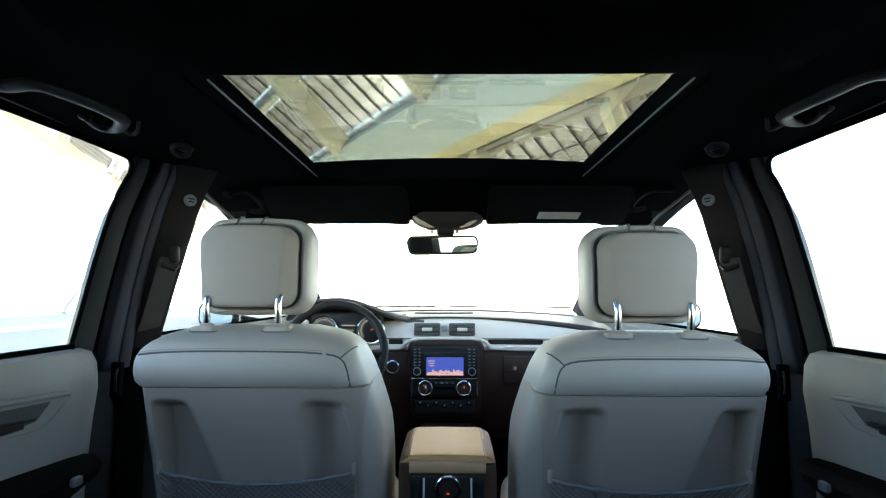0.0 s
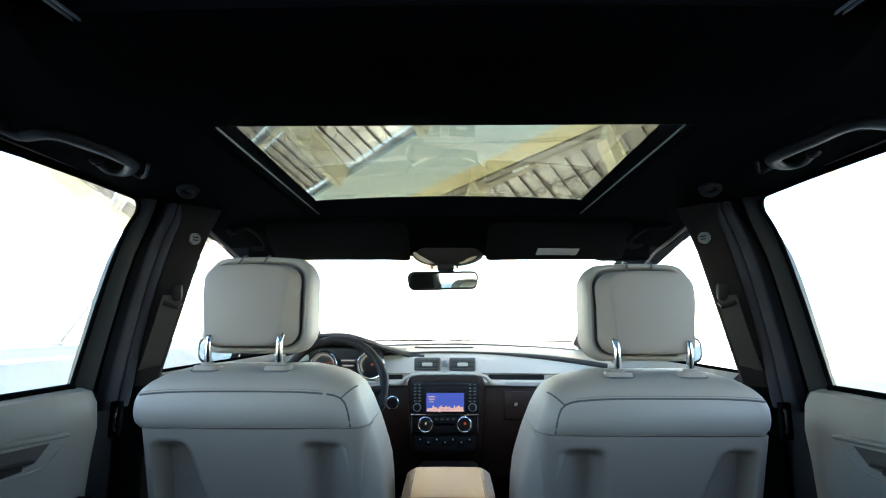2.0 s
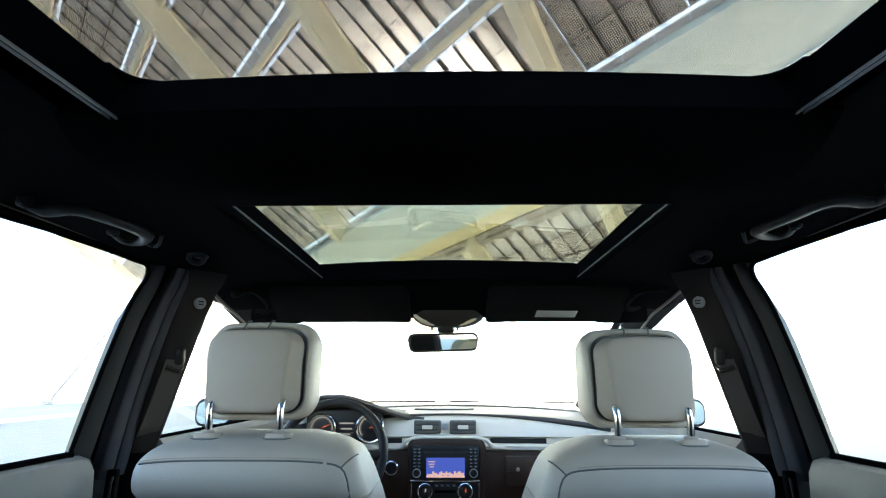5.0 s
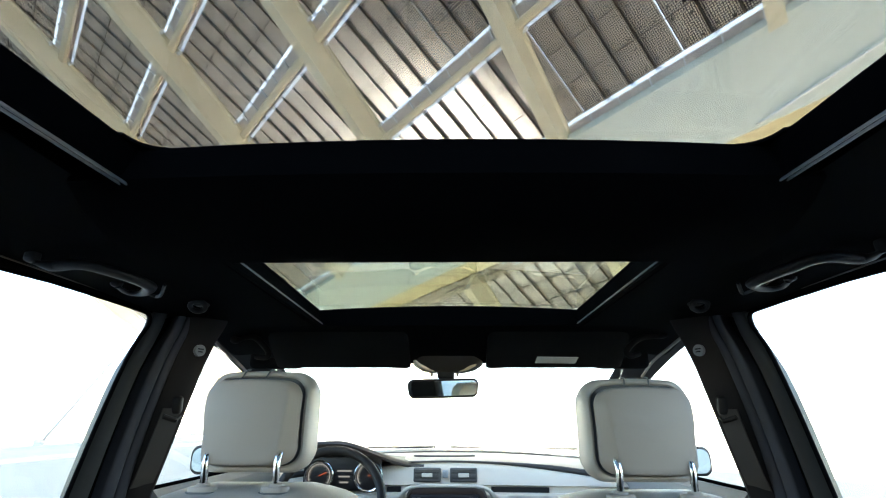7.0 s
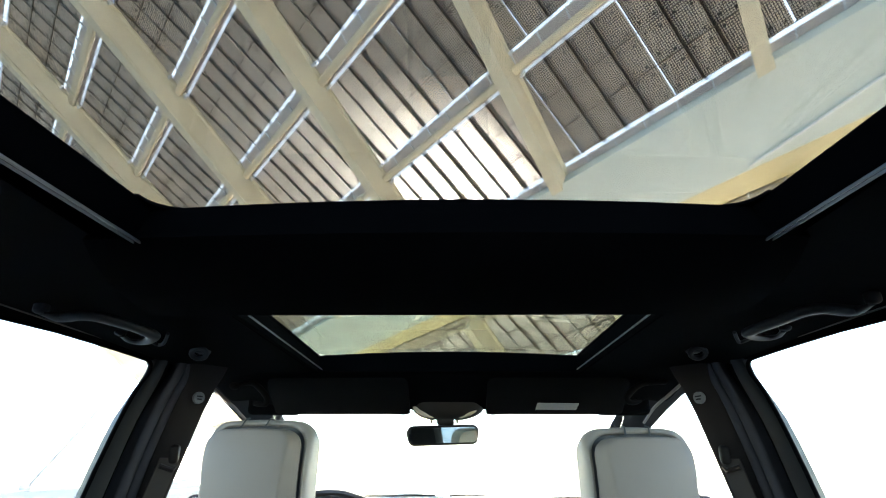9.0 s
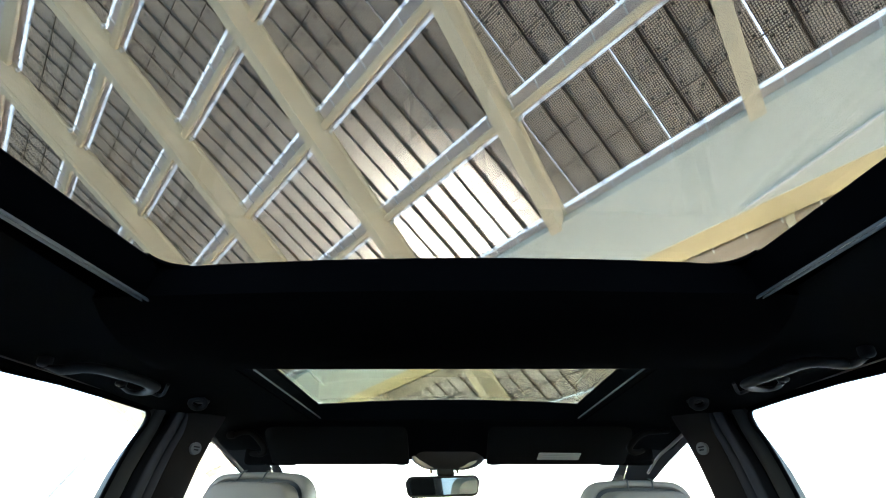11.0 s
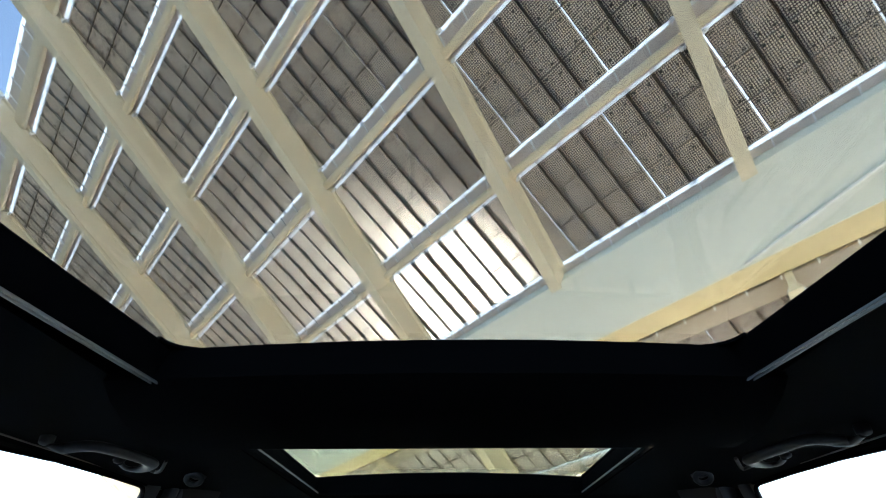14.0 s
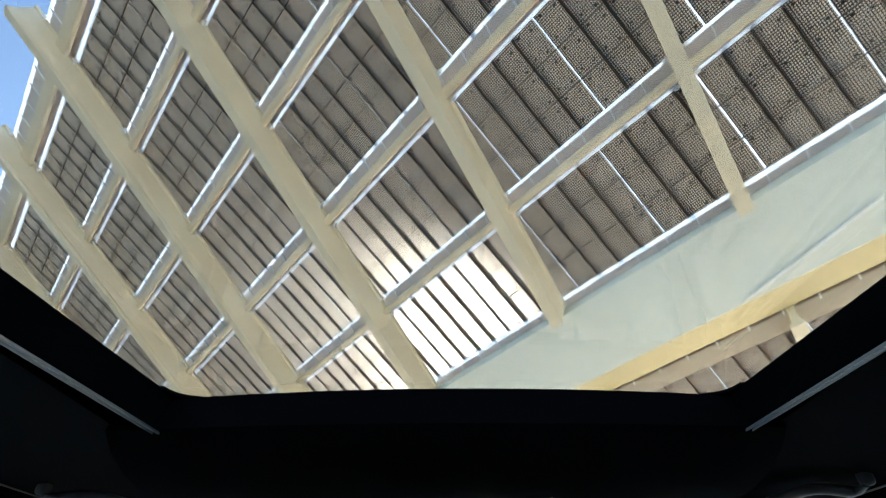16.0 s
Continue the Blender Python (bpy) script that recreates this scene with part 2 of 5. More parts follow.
def loft(bm, rings, cap=True, closed=True):
    vs = [[bm.verts.new(p) for p in ring] for ring in rings]
    for a, b in zip(vs, vs[1:]):
        n = len(a)
        for i in range(n if closed else n - 1):
            bm.faces.new((a[i], a[(i + 1) % n], b[(i + 1) % n], b[i]))
    if cap:
        bm.faces.new(vs[0][::-1])
        bm.faces.new(vs[-1])
    return vs


def rrect(w, h, r, n=5, fill=0):
    """A rounded rectangle round the origin, w by h, with fill points along each straight side."""
    out = []
    r = min(r, w / 2 - 1e-4, h / 2 - 1e-4)
    for cx, cy, a0 in ((w / 2 - r, h / 2 - r, 0), (-w / 2 + r, h / 2 - r, 90), (-w / 2 + r, -h / 2 + r, 180), (w / 2 - r, -h / 2 + r, 270)):
        for i in range(n + 1):
            a = radians(a0 + 90 * i / n)
            out.append((cx + r * math.cos(a), cy + r * math.sin(a)))
    if fill:
        m, full = n + 1, []
        for k in range(4):
            a, b = out[k * m + n], out[(k + 1) * m % (4 * m)]
            full += out[k * m:k * m + m]
            full += [(a[0] + (b[0] - a[0]) * q / (fill + 1), a[1] + (b[1] - a[1]) * q / (fill + 1)) for q in range(1, fill + 1)]
        out = full
    return out


def tube(bm, pts, r, n=8, closed=False):
    pts = [Vector(p) for p in pts]
    rings, m = [], len(pts)
    side = None
    for i, p in enumerate(pts):
        d = (pts[(i + 1) % m] - pts[i - 1]) if closed else (pts[min(i + 1, m - 1)] - pts[max(i - 1, 0)])
        d.normalize()
        if side is None:
            side = d.orthogonal().normalized()
        side = (side - d * side.dot(d)).normalized()
        up = d.cross(side)
        rr = r[i] if isinstance(r, (list, tuple)) else r
        rings.append([p + rr * (math.cos(a) * side + math.sin(a) * up) for a in (2 * math.pi * k / n for k in range(n))])
    if closed:
        rings.append(rings[0])
        vs = [[bm.verts.new(q) for q in ring] for ring in rings[:-1]]
        for a, b in zip(vs, vs[1:] + vs[:1]):
            for i in range(n):
                bm.faces.new((a[i], a[(i + 1) % n], b[(i + 1) % n], b[i]))
    else:
        loft(bm, rings)


def cyl(bm, a, b, r, n=20, r2=None):
    tube(bm, [a, b], [r, r if r2 is None else r2], n)


def slab(bm, a, b, c, d, t):
    """A sheet between four corners, t thick along its normal."""
    a, b, c, d = map(Vector, (a, b, c, d))
    nrm = (b - a).cross(d - a).normalized() * t
    loft(bm, [[a, b, c, d], [p + nrm for p in (a, b, c, d)]])


def arc(c, r, a0, a1, n, ux, uy):
    c, ux, uy = Vector(c), Vector(ux), Vector(uy)
    return [c + r * (math.cos(radians(a0 + (a1 - a0) * i / n)) * ux + math.sin(radians(a0 + (a1 - a0) * i / n)) * uy) for i in range(n + 1)]


def smooth01(x):
    x = max(0.0, min(1.0, x))
    return x * x * (3 - 2 * x)


# ---- ground ----
bm = bmesh.new()
loft(bm, [[(-1500, -1500, -0.5), (1500, -1500, -0.5), (1500, 1500, -0.5), (-1500, 1500, -0.5)], [(-1500, -1500, 0), (1500, -1500, 0), (1500, 1500, 0), (-1500, 1500, 0)]])
tagged(part("ground", bm, GROUND, smooth=False), "pale sunlit concrete plaza round the car", "ground", kind="structure")

for sx in (-1, 1):
    bm = bmesh.new()
    rbox(bm, (sx * 760, 0, 0.012), (1478, 2990, 0.02), 0)
    tagged(part("water", bm, WATER, smooth=False), "bright open water beyond the edge of the plaza", "water", kind="structure")

for x, y0, y1 in ((-13.2, 6, 40), (12.2, 6, 40)):
    bm = bmesh.new()
    rbox(bm, (x, (y0 + y1) / 2, 0.05), (0.35, y1 - y0, 0.12), 0.02)
    tagged(part("kerb", bm, SOFFIT, smooth=False), "low pale kerb along the plaza", "kerb", kind="structure")

# ---- car shell ----
BELT, TOP = 1.045, 1.458


def side_x(z):
    """Half width of the cabin side at a height."""
    return 0.80 - 0.09 * (z - BELT) / (TOP - BELT)


def roof_z(x, y):
    """The headliner's height."""
    z = 1.488 - 0.088 * smooth01((y - 1.44) / 0.20) - 0.024 * smooth01((abs(x) - 0.52) / 0.19)
    z += 0.05 * smooth01((y - 1.44) / 0.20) * smooth01((abs(x) - 0.54) / 0.12)
    if y < -0.6:
        z -= 0.06 * smooth01((-0.6 - y) / 1.0)
    return z


FRONT_OPEN = (0.385, 0.67, 1.43)
REAR_OPEN = (0.425, -0.80, 0.49)


def headliner():
    bm = bmesh.new()
    xs = sorted({-0.71, -0.66, -0.60, -0.55, -0.48, 0.71, 0.66, 0.60, 0.55, 0.48, -0.25, -0.12, 0.0, 0.12, 0.25, 0.385, -0.385, 0.425, -0.425})
    ys = sorted({-1.55, -1.2, -1.0, -0.80, -0.5, -0.2, 0.1, 0.3, 0.49, 0.58, 0.67, 0.85, 1.05, 1.2, 1.32, 1.43, 1.445, 1.48, 1.52, 1.56, 1.60, 1.64})
    lower = [[bm.verts.new((x, y, roof_z(x, y))) for x in xs] for y in ys]
    for j in range(len(ys) - 1):
        for i in range(len(xs) - 1):
            cx, cy = (xs[i] + xs[i + 1]) / 2, (ys[j] + ys[j + 1]) / 2
            if any(abs(cx) < w and a < cy < b for w, a, b in (FRONT_OPEN, REAR_OPEN)):
                continue
            bm.faces.new((lower[j][i], lower[j][i + 1], lower[j + 1][i + 1], lower[j + 1][i]))
    g = bmesh.ops.extrude_face_region(bm, geom=bm.faces[:])
    for sx in (-1, 1):
        rbox(bm, (sx * 0.565, 1.63, 1.425), (0.17, 0.05, 0.085), 0.015)
    bmesh.ops.translate(bm, vec=(0, 0, 0.04), verts=[v for v in g["geom"] if isinstance(v, bmesh.types.BMVert)])
    return tagged(part("ceiling", bm, HEADLINER), "charcoal fabric headliner with two roof openings", "headliner", kind="structure")


headliner()


def roof_frame(w, y0, y1, crown, name, label, zf, h, mid=0.0, taper=0.0, track=0.002, tracks=((0.0, 0.0028),), start=0.12, inset=0.0):
    """Black reveal and frame round a roof opening that narrows forwards, and its tinted pane."""
    top = thing(name, label, "sunroof", "sunroofs", (0, (y0 + y1) / 2, 1.55))

    def half(y):
        return w + taper * min(0.39, y1 - y)

    stations = [y0 - 0.03, y0 + 0.3, y1 - 0.40, y1 - 0.39, y1 - 0.25, y1 - 0.1, y1, y1 + 0.03]
    for sx in (-1, 1):
        bm = bmesh.new()
        loft(bm, [[(mid + sx * (half(y) + a), y, zf + b) for a, b in ((0.022, 0.020), (0.064, 0.030), (0.064, h), (0.0, h), (0.004, 0.010), (0.012, -0.004))] for y in stations])
        under(part("side_reveal", bm, SEAL), top)
        for o, wd in tracks:
            bm = bmesh.new()
            loft(bm, [[(mid + sx * (half(y) + track - inset * (sx < 0) + o + a), y, zf + (0.003 if y0 > 0 else -0.003) + b) for a, b in rrect(wd, 0.003, 0.0008, 2)] for y in (y0 + start, y1 - 0.40, y1 - 0.39, y1 - 0.2, y1 - 0.005)])
            under(part("track", bm, TRACK, label="thin metal guide track"), top)
    nx = 16
    wide = half(y0) + 0.04
    for part_name, side, depth, mat, tag in (("front_reveal", half(y1), 0, SEAL, ""), ("pane", wide, 1, GREENTINT if y0 > 0 else TINTED, "dark tinted roof glass")):
        bm = bmesh.new()
        rows = []
        for k in range(nx + 1):
            x = -side + 2 * side * k / nx
            c = crown * (1 - (x / side) ** 2)
            if depth:
                rows.append([(mid + x, y0 - 0.04, zf + h + 0.003 + c), (mid + x, y1 + 0.05, zf + h + 0.003 + c), (mid + x, y1 + 0.05, zf + h + 0.008 + c), (mid + x, y0 - 0.04, zf + h + 0.008 + c)])
            else:
                rows.append([(mid + x, y1 + 0.06, zf - 0.005), (mid + x, y1 - 0.002, zf), (mid + x, y1 - 0.002, zf + h + c - 0.002), (mid + x, y1 + 0.06, zf + h + c)])
        loft(bm, rows)
        under(part(part_name, bm, mat, label=tag), top)
    # rounded front corners
    if y0 < 0:
        for sx in (-1, 1):
            bm = bmesh.new()
            xe, r = half(y1), 0.034
            base = [(xe + 0.006, y1 + 0.004), (xe + 0.006, y1 - r)] + [(xe - r + r * math.cos(a), y1 - r + r * math.sin(a)) for a in (radians(15 * k) for k in range(7))] + [(xe - r, y1 + 0.004)]
            loft(bm, [[(mid + sx * x, y, z) for x, y in base] for z in (zf + 0.0445, zf + 0.0485)])
            under(part("corner", bm, SEAL), top)
    return top


roof_frame(0.385, 0.67, 1.43, 0.012, "sunroof", "tinted glass sunroof over the front seats, framed in black", 1.490, 0.046, track=-0.0045, inset=0.009)
roof_frame(0.371, -0.80, 0.49, 0.012, "sunroof", "large tinted glass roof panel over the rear seats", 1.482, 0.046, mid=0.009, taper=0.085, track=0.001, tracks=((0.0, 0.0030), (0.0075, 0.0022)), start=0.1)

# cross member between the two panes
bm = bmesh.new()
rows = []
for k in range(21):
    x = -0.43 + 0.86 * k / 20
    d = 0.008 * (1 - (x / 0.43) ** 2)
    rows.append([(x, 0.488, 1.522 + 1.4 * d), (x, 0.478, 1.480 + d), (x, 0.505, 1.462), (x, 0.55, 1.446), (x, 0.61, 1.437), (x, 0.650, 1.436), (x, 0.666, 1.45), (x, 0.668, 1.52)])
loft(bm, rows)
tagged(part("roof_beam", bm, HEADLINER), "charcoal roof cross member between the glass panels", "roof beam", kind="structure")

def side_shell(sx):
    """Outer side of the cabin: sill, belt, pillars and cant rail round the window openings."""
    name = "wall_left" if sx < 0 else "wall_right"
    bm = bmesh.new()
    low = [(0.86, 0.28), (0.90, 0.6), (0.87, 0.95), (0.835, BELT - 0.01), (0.80, BELT - 0.01), (0.80, 0.28)]
    loft(bm, [[(sx * x, y, z) for x, z in low] for y in (-1.75, -0.5, 1.0, 2.75)])
    cant = [(0.70, TOP + 0.002), (0.745, TOP + 0.028), (0.735, TOP + 0.055), (0.66, TOP + 0.085), (0.60, TOP + 0.09), (0.66, TOP + 0.04)]
    loft(bm, [[(sx * x, y, z) for x, z in cant] for y in (-1.65, 0.0, 1.42)])
    # unseen rear pillars; the second is widened to darken part of the mirror
    for y0, y1, t0, t1 in ((-1.75, -1.45, -1.60, -1.35), (-0.48, -0.02, -0.46, -0.02)):
        loft(bm, [[(sx * (side_x(z) - 0.03), a, z), (sx * (side_x(z) - 0.03), b, z), (sx * (side_x(z) + 0.03), b, z), (sx * (side_x(z) + 0.03), a, z)] for z, a, b in ((BELT - 0.02, y0, y1), (TOP + 0.01, t0, t1))])
    # roof edge ahead of the centre pillar, bending down into the front pillar
    rows = []
    for k in range(15):
        f = k / 14
        y = 1.40 + 1.35 * f
        z = 1.485 - 0.44 * f ** 1.3
        x = 0.712 + 0.02 * f - 0.02 * math.sin(math.pi * f)
        inner = 0.085 - 0.02 * f
        rows.append([(sx * (x + 0.03), y, z - 0.02), (sx * (x + 0.04), y, z + 0.03), (sx * (x - inner * 0.6), y, z + 0.06), (sx * (x - inner), y, z + 0.045 - 0.02 * f), (sx * (x - inner * 0.4), y, z - 0.005)])
    loft(bm, rows)
    return tagged(part(name, bm, PILLAR), "dark cabin side with pillars and window openings", "cabin side", kind="structure")


for sx in (-1, 1):
    side_shell(sx)

bm = bmesh.new()
rbox(bm, (0, 0.52, 0.26), (1.7, 4.7, 0.06), 0.01)
tagged(part("floor", bm, CARPET), "black carpeted car floor", "floor", kind="structure")
bm = bmesh.new()
rbox(bm, (0, -1.75, 0.64), (1.66, 0.06, 0.74), 0.01)
rbox(bm, (0, -1.63, 1.50), (1.36, 0.10, 0.10), 0.02)
tagged(part("wall_rear", bm, PILLAR), "dark tailgate lower trim behind the cabin", "tailgate", kind="structure")
bm = bmesh.new()
rbox(bm, (0, 2.80, 0.66), (1.66, 0.06, 0.74), 0.01)
tagged(part("wall_front", bm, PILLAR), "dark bulkhead under the windscreen", "bulkhead", kind="structure")

# glass
bm = bmesh.new()
rows = []
for k in range(13):
    x = -1 + 2 * k / 12
    rows.append([(x * 0.60, 1.655 - 0.04 * x * x, 1.455), (x * 0.69, 2.86 - 0.25 * x * x, 1.035), (x * 0.69, 2.865 - 0.25 * x * x, 1.038), (x * 0.60, 1.66 - 0.04 * x * x, 1.459)])
loft(bm, rows)
ws = tagged(part("window_1", bm, CLEAR), "clear raked windscreen", "windscreen", kind="structure")
ws.visible_shadow = False
for n, (sx, y0, y1) in enumerate(((-1, 0.0, 1.16), (1, 0.0, 1.16), (-1, 1.22, 2.7), (1, 1.22, 2.7), (-1, -1.5, -0.2), (1, -1.5, -0.2))):
    bm = bmesh.new()
    x0, x1 = sx * (side_x(BELT) + 0.006), sx * (side_x(TOP) + 0.006)
    slab(bm, (x0, y0, BELT - 0.02), (x0, y1, BELT - 0.02), (x1, min(y1, 2.0), TOP + 0.005), (x1, y0, TOP + 0.005), 0.004)
    w = tagged(part("window_%d" % (n + 2), bm, CLEAR if n < 4 else PRIVACY), "clear side window glass" if n < 4 else "dark privacy glass behind the rear door", "car window", kind="structure")
    w.visible_shadow = n >= 4


bm = bmesh.new()
slab(bm, (-0.74, -1.74, 1.0), (0.74, -1.74, 1.0), (0.66, -1.66, 1.47), (-0.66, -1.66, 1.47), 0.004)
tagged(part("window_8", bm, PRIVACY), "dark privacy glass of the tailgate", "car window", kind="structure")


# ---- centre pillars, door frames and seals ----
def pillar_line(z, low, high):
    """A point of an upright edge that runs from low (at z 1.075) to high (at z 1.40)."""
    f = (z - 1.075) / 0.325
    return [p + (q - p) * f for p, q in zip(low, high)]


def flank(z, f):
    """Plan of the side between the rear window's front edge (f 0) and the centre pillar trim (f 1), and the way into the cabin."""
    q = max(0.95, min(1.47, z))
    gx, gy = side_x(z) - 0.012, 1.096 + 0.033 * smooth01((z - 1.30) / 0.15)
    ox, oy = pillar_line(q, (0.752, 1.250), (0.672, 1.222))
    ox += 0.011 * max(0.0, 1 - ((q - 1.22) / 0.2) ** 2)
    d = Vector((ox - gx, oy - gy)).normalized()
    return Vector((gx + (ox - gx) * f, gy + (oy - gy) * f)), Vector((-d.y, d.x))


def flank_loft(bm, sx, levels, prof):
    """A strip up the side: prof gives places along the flank and their heights into the cabin."""
    rows = []
    for z in levels:
        lean = 0.07 * smooth01((z - 1.385) / 0.07)
        ring = []
        for f, h in prof:
            p, n = flank(z, f + lean * (f > 0.5))
            q = p + n * h
            ring.append((sx * q.x, q.y, z))
        rows.append(ring)
    loft(bm, rows)


def dome(f0, f1, h, back, n=8):
    """A rounded rib between two places along the flank."""
    out = [((f0 + f1) / 2 - (f1 - f0) / 2 * math.cos(math.pi * k / n), h * math.sin(math.pi * k / n) ** 0.8) for k in range(n + 1)]
    return out + [(f1, -back), (f0, -back)]


RISE = (0.985, 0.995, 1.01, 1.05, 1.10, 1.16, 1.22, 1.28, 1.33, 1.37, 1.40, 1.42, 1.44, 1.46, 1.485)


def centre_pillar(sx):
    p = thing("centre_pillar", "charcoal centre pillar trim with a round grey badge", "pillar", "centre pillars", (sx * 0.72, 1.2, 0.3))
    bm = bmesh.new()
    rows = []
    for z in (0.30, 0.60, 0.85, 1.00, 1.03, 1.10, 1.25, 1.36, 1.42, 1.455, 1.49):
        q = max(0.95, z)
        tip, out = pillar_line(q, (0.718, 1.305), (0.632, 1.300)), pillar_line(q, (0.752, 1.250), (0.672, 1.222))
        flare = smooth01((z - 1.38) / 0.11)
        tip = (tip[0] - 0.008 * flare, tip[1] + 0.02 * flare)
        out = (out[0] - 0.01 * flare, out[1] - 0.01 * flare)
        mid = ((tip[0] + out[0]) / 2 - 0.004, (tip[1] + out[1]) / 2 - 0.004)
        rows.append([(sx * x, y, z) for x, y in ((out[0] + 0.06, out[1] + 0.03), (out[0] + 0.006, out[1]), (out[0] - 0.004, out[1] + 0.006), mid, (tip[0] - 0.002, tip[1] - 0.012), tip, (tip[0] + 0.09, tip[1] + 0.05), (out[0] + 0.10, out[1] + 0.05))])
    loft(bm, rows[4:])
    under(part("trim_panel", bm, BROWNTRIM), p)
    bm = bmesh.new()
    loft(bm, rows[:5])
    under(part("lower_panel", bm, CARPET), p)
    # groove and two ribbed seal strips between the pillar and the rear door's frame
    bm = bmesh.new()
    flank_loft(bm, sx, RISE, [(0.30, -0.022), (0.58, -0.022), (0.58, -0.05), (0.30, -0.05)])
    under(part("door_gap", bm, SEAL), p)
    for f0, f1, h in ((0.545, 0.785, 0.008), (0.795, 1.02, 0.007)):
        bm = bmesh.new()
        flank_loft(bm, sx, RISE, dome(f0, f1, h, 0.03))
        under(part("door_seal", bm, RIB), p)
    bm = bmesh.new()
    c = Vector((sx * 0.6405, 1.258, 1.392))
    nrm = Vector((-sx * 0.86, -0.5, 0.0))
    cyl(bm, c + nrm * -0.004, c + nrm * 0.005, 0.0145, 24)
    b = under(part("badge", bm, BADGE, label="round grey airbag badge"), p)
    for k in range(2):
        bm = bmesh.new()
        rbox(bm, c + nrm * 0.0052 + Vector((0, 0, 0.0035 - 0.007 * k)), (0.001, 0.016 - 0.003 * k, 0.003), 0, 1, Euler((0, 0, math.atan2(nrm.y, nrm.x))).to_matrix().to_4x4())
        under(part("badge_mark", bm, PILLAR), p)
    bm = bmesh.new()
    rbox(bm, (sx * 0.757, 1.198, 0.965), (0.024, 0.016, 0.08), 0.004)
    under(part("latch_striker", bm, CARPET), p)
    bm = bmesh.new()
    tube(bm, [(sx * 0.752, 1.190, 0.99), (sx * 0.745, 1.175, 0.98), (sx * 0.745, 1.175, 0.95), (sx * 0.752, 1.190, 0.94)], 0.0028, 8)
    under(part("latch_loop", bm, HANDLE), p)
    return p


for sx in (-1, 1):
    centre_pillar(sx)


def seat_belt(sx):
    p = thing("seat_belt", "dark seat belt hanging from its pillar guide", "seat belt", "front seat belts", (sx * 0.69, 1.28, 1.24))
    bm = bmesh.new()
    rbox(bm, (sx * 0.686, 1.283, 1.262), (0.026, 0.050, 0.046), 0.010, 3, Euler((radians(14), 0, radians(-18 * sx))).to_matrix().to_4x4())
    under(part("guide", bm, BLACK), p)
    bm = bmesh.new()
    rows = []
    for z, x, y in ((1.25, 0.684, 1.270), (1.19, 0.694, 1.265), (1.10, 0.716, 1.264), (1.07, 0.735, 1.28), (1.04, 0.77, 1.31)):
        rows.append([(sx * (x + 0.018), y - 0.026, z), (sx * (x + 0.015), y - 0.028, z), (sx * (x - 0.012), y + 0.014, z), (sx * (x - 0.009), y + 0.016, z)])
    loft(bm, rows)
    under(part("strap", bm, STRAP, label="grey-brown woven webbing"), p)
    bm = bmesh.new()
    tube(bm, [(sx * 0.698, 1.245, 1.232), (sx * 0.678, 1.268, 1.222), (sx * 0.682, 1.298, 1.236)], 0.006, 8)
    under(part("loop", bm, BLACK), p)


for sx in (-1, 1):
    seat_belt(sx)


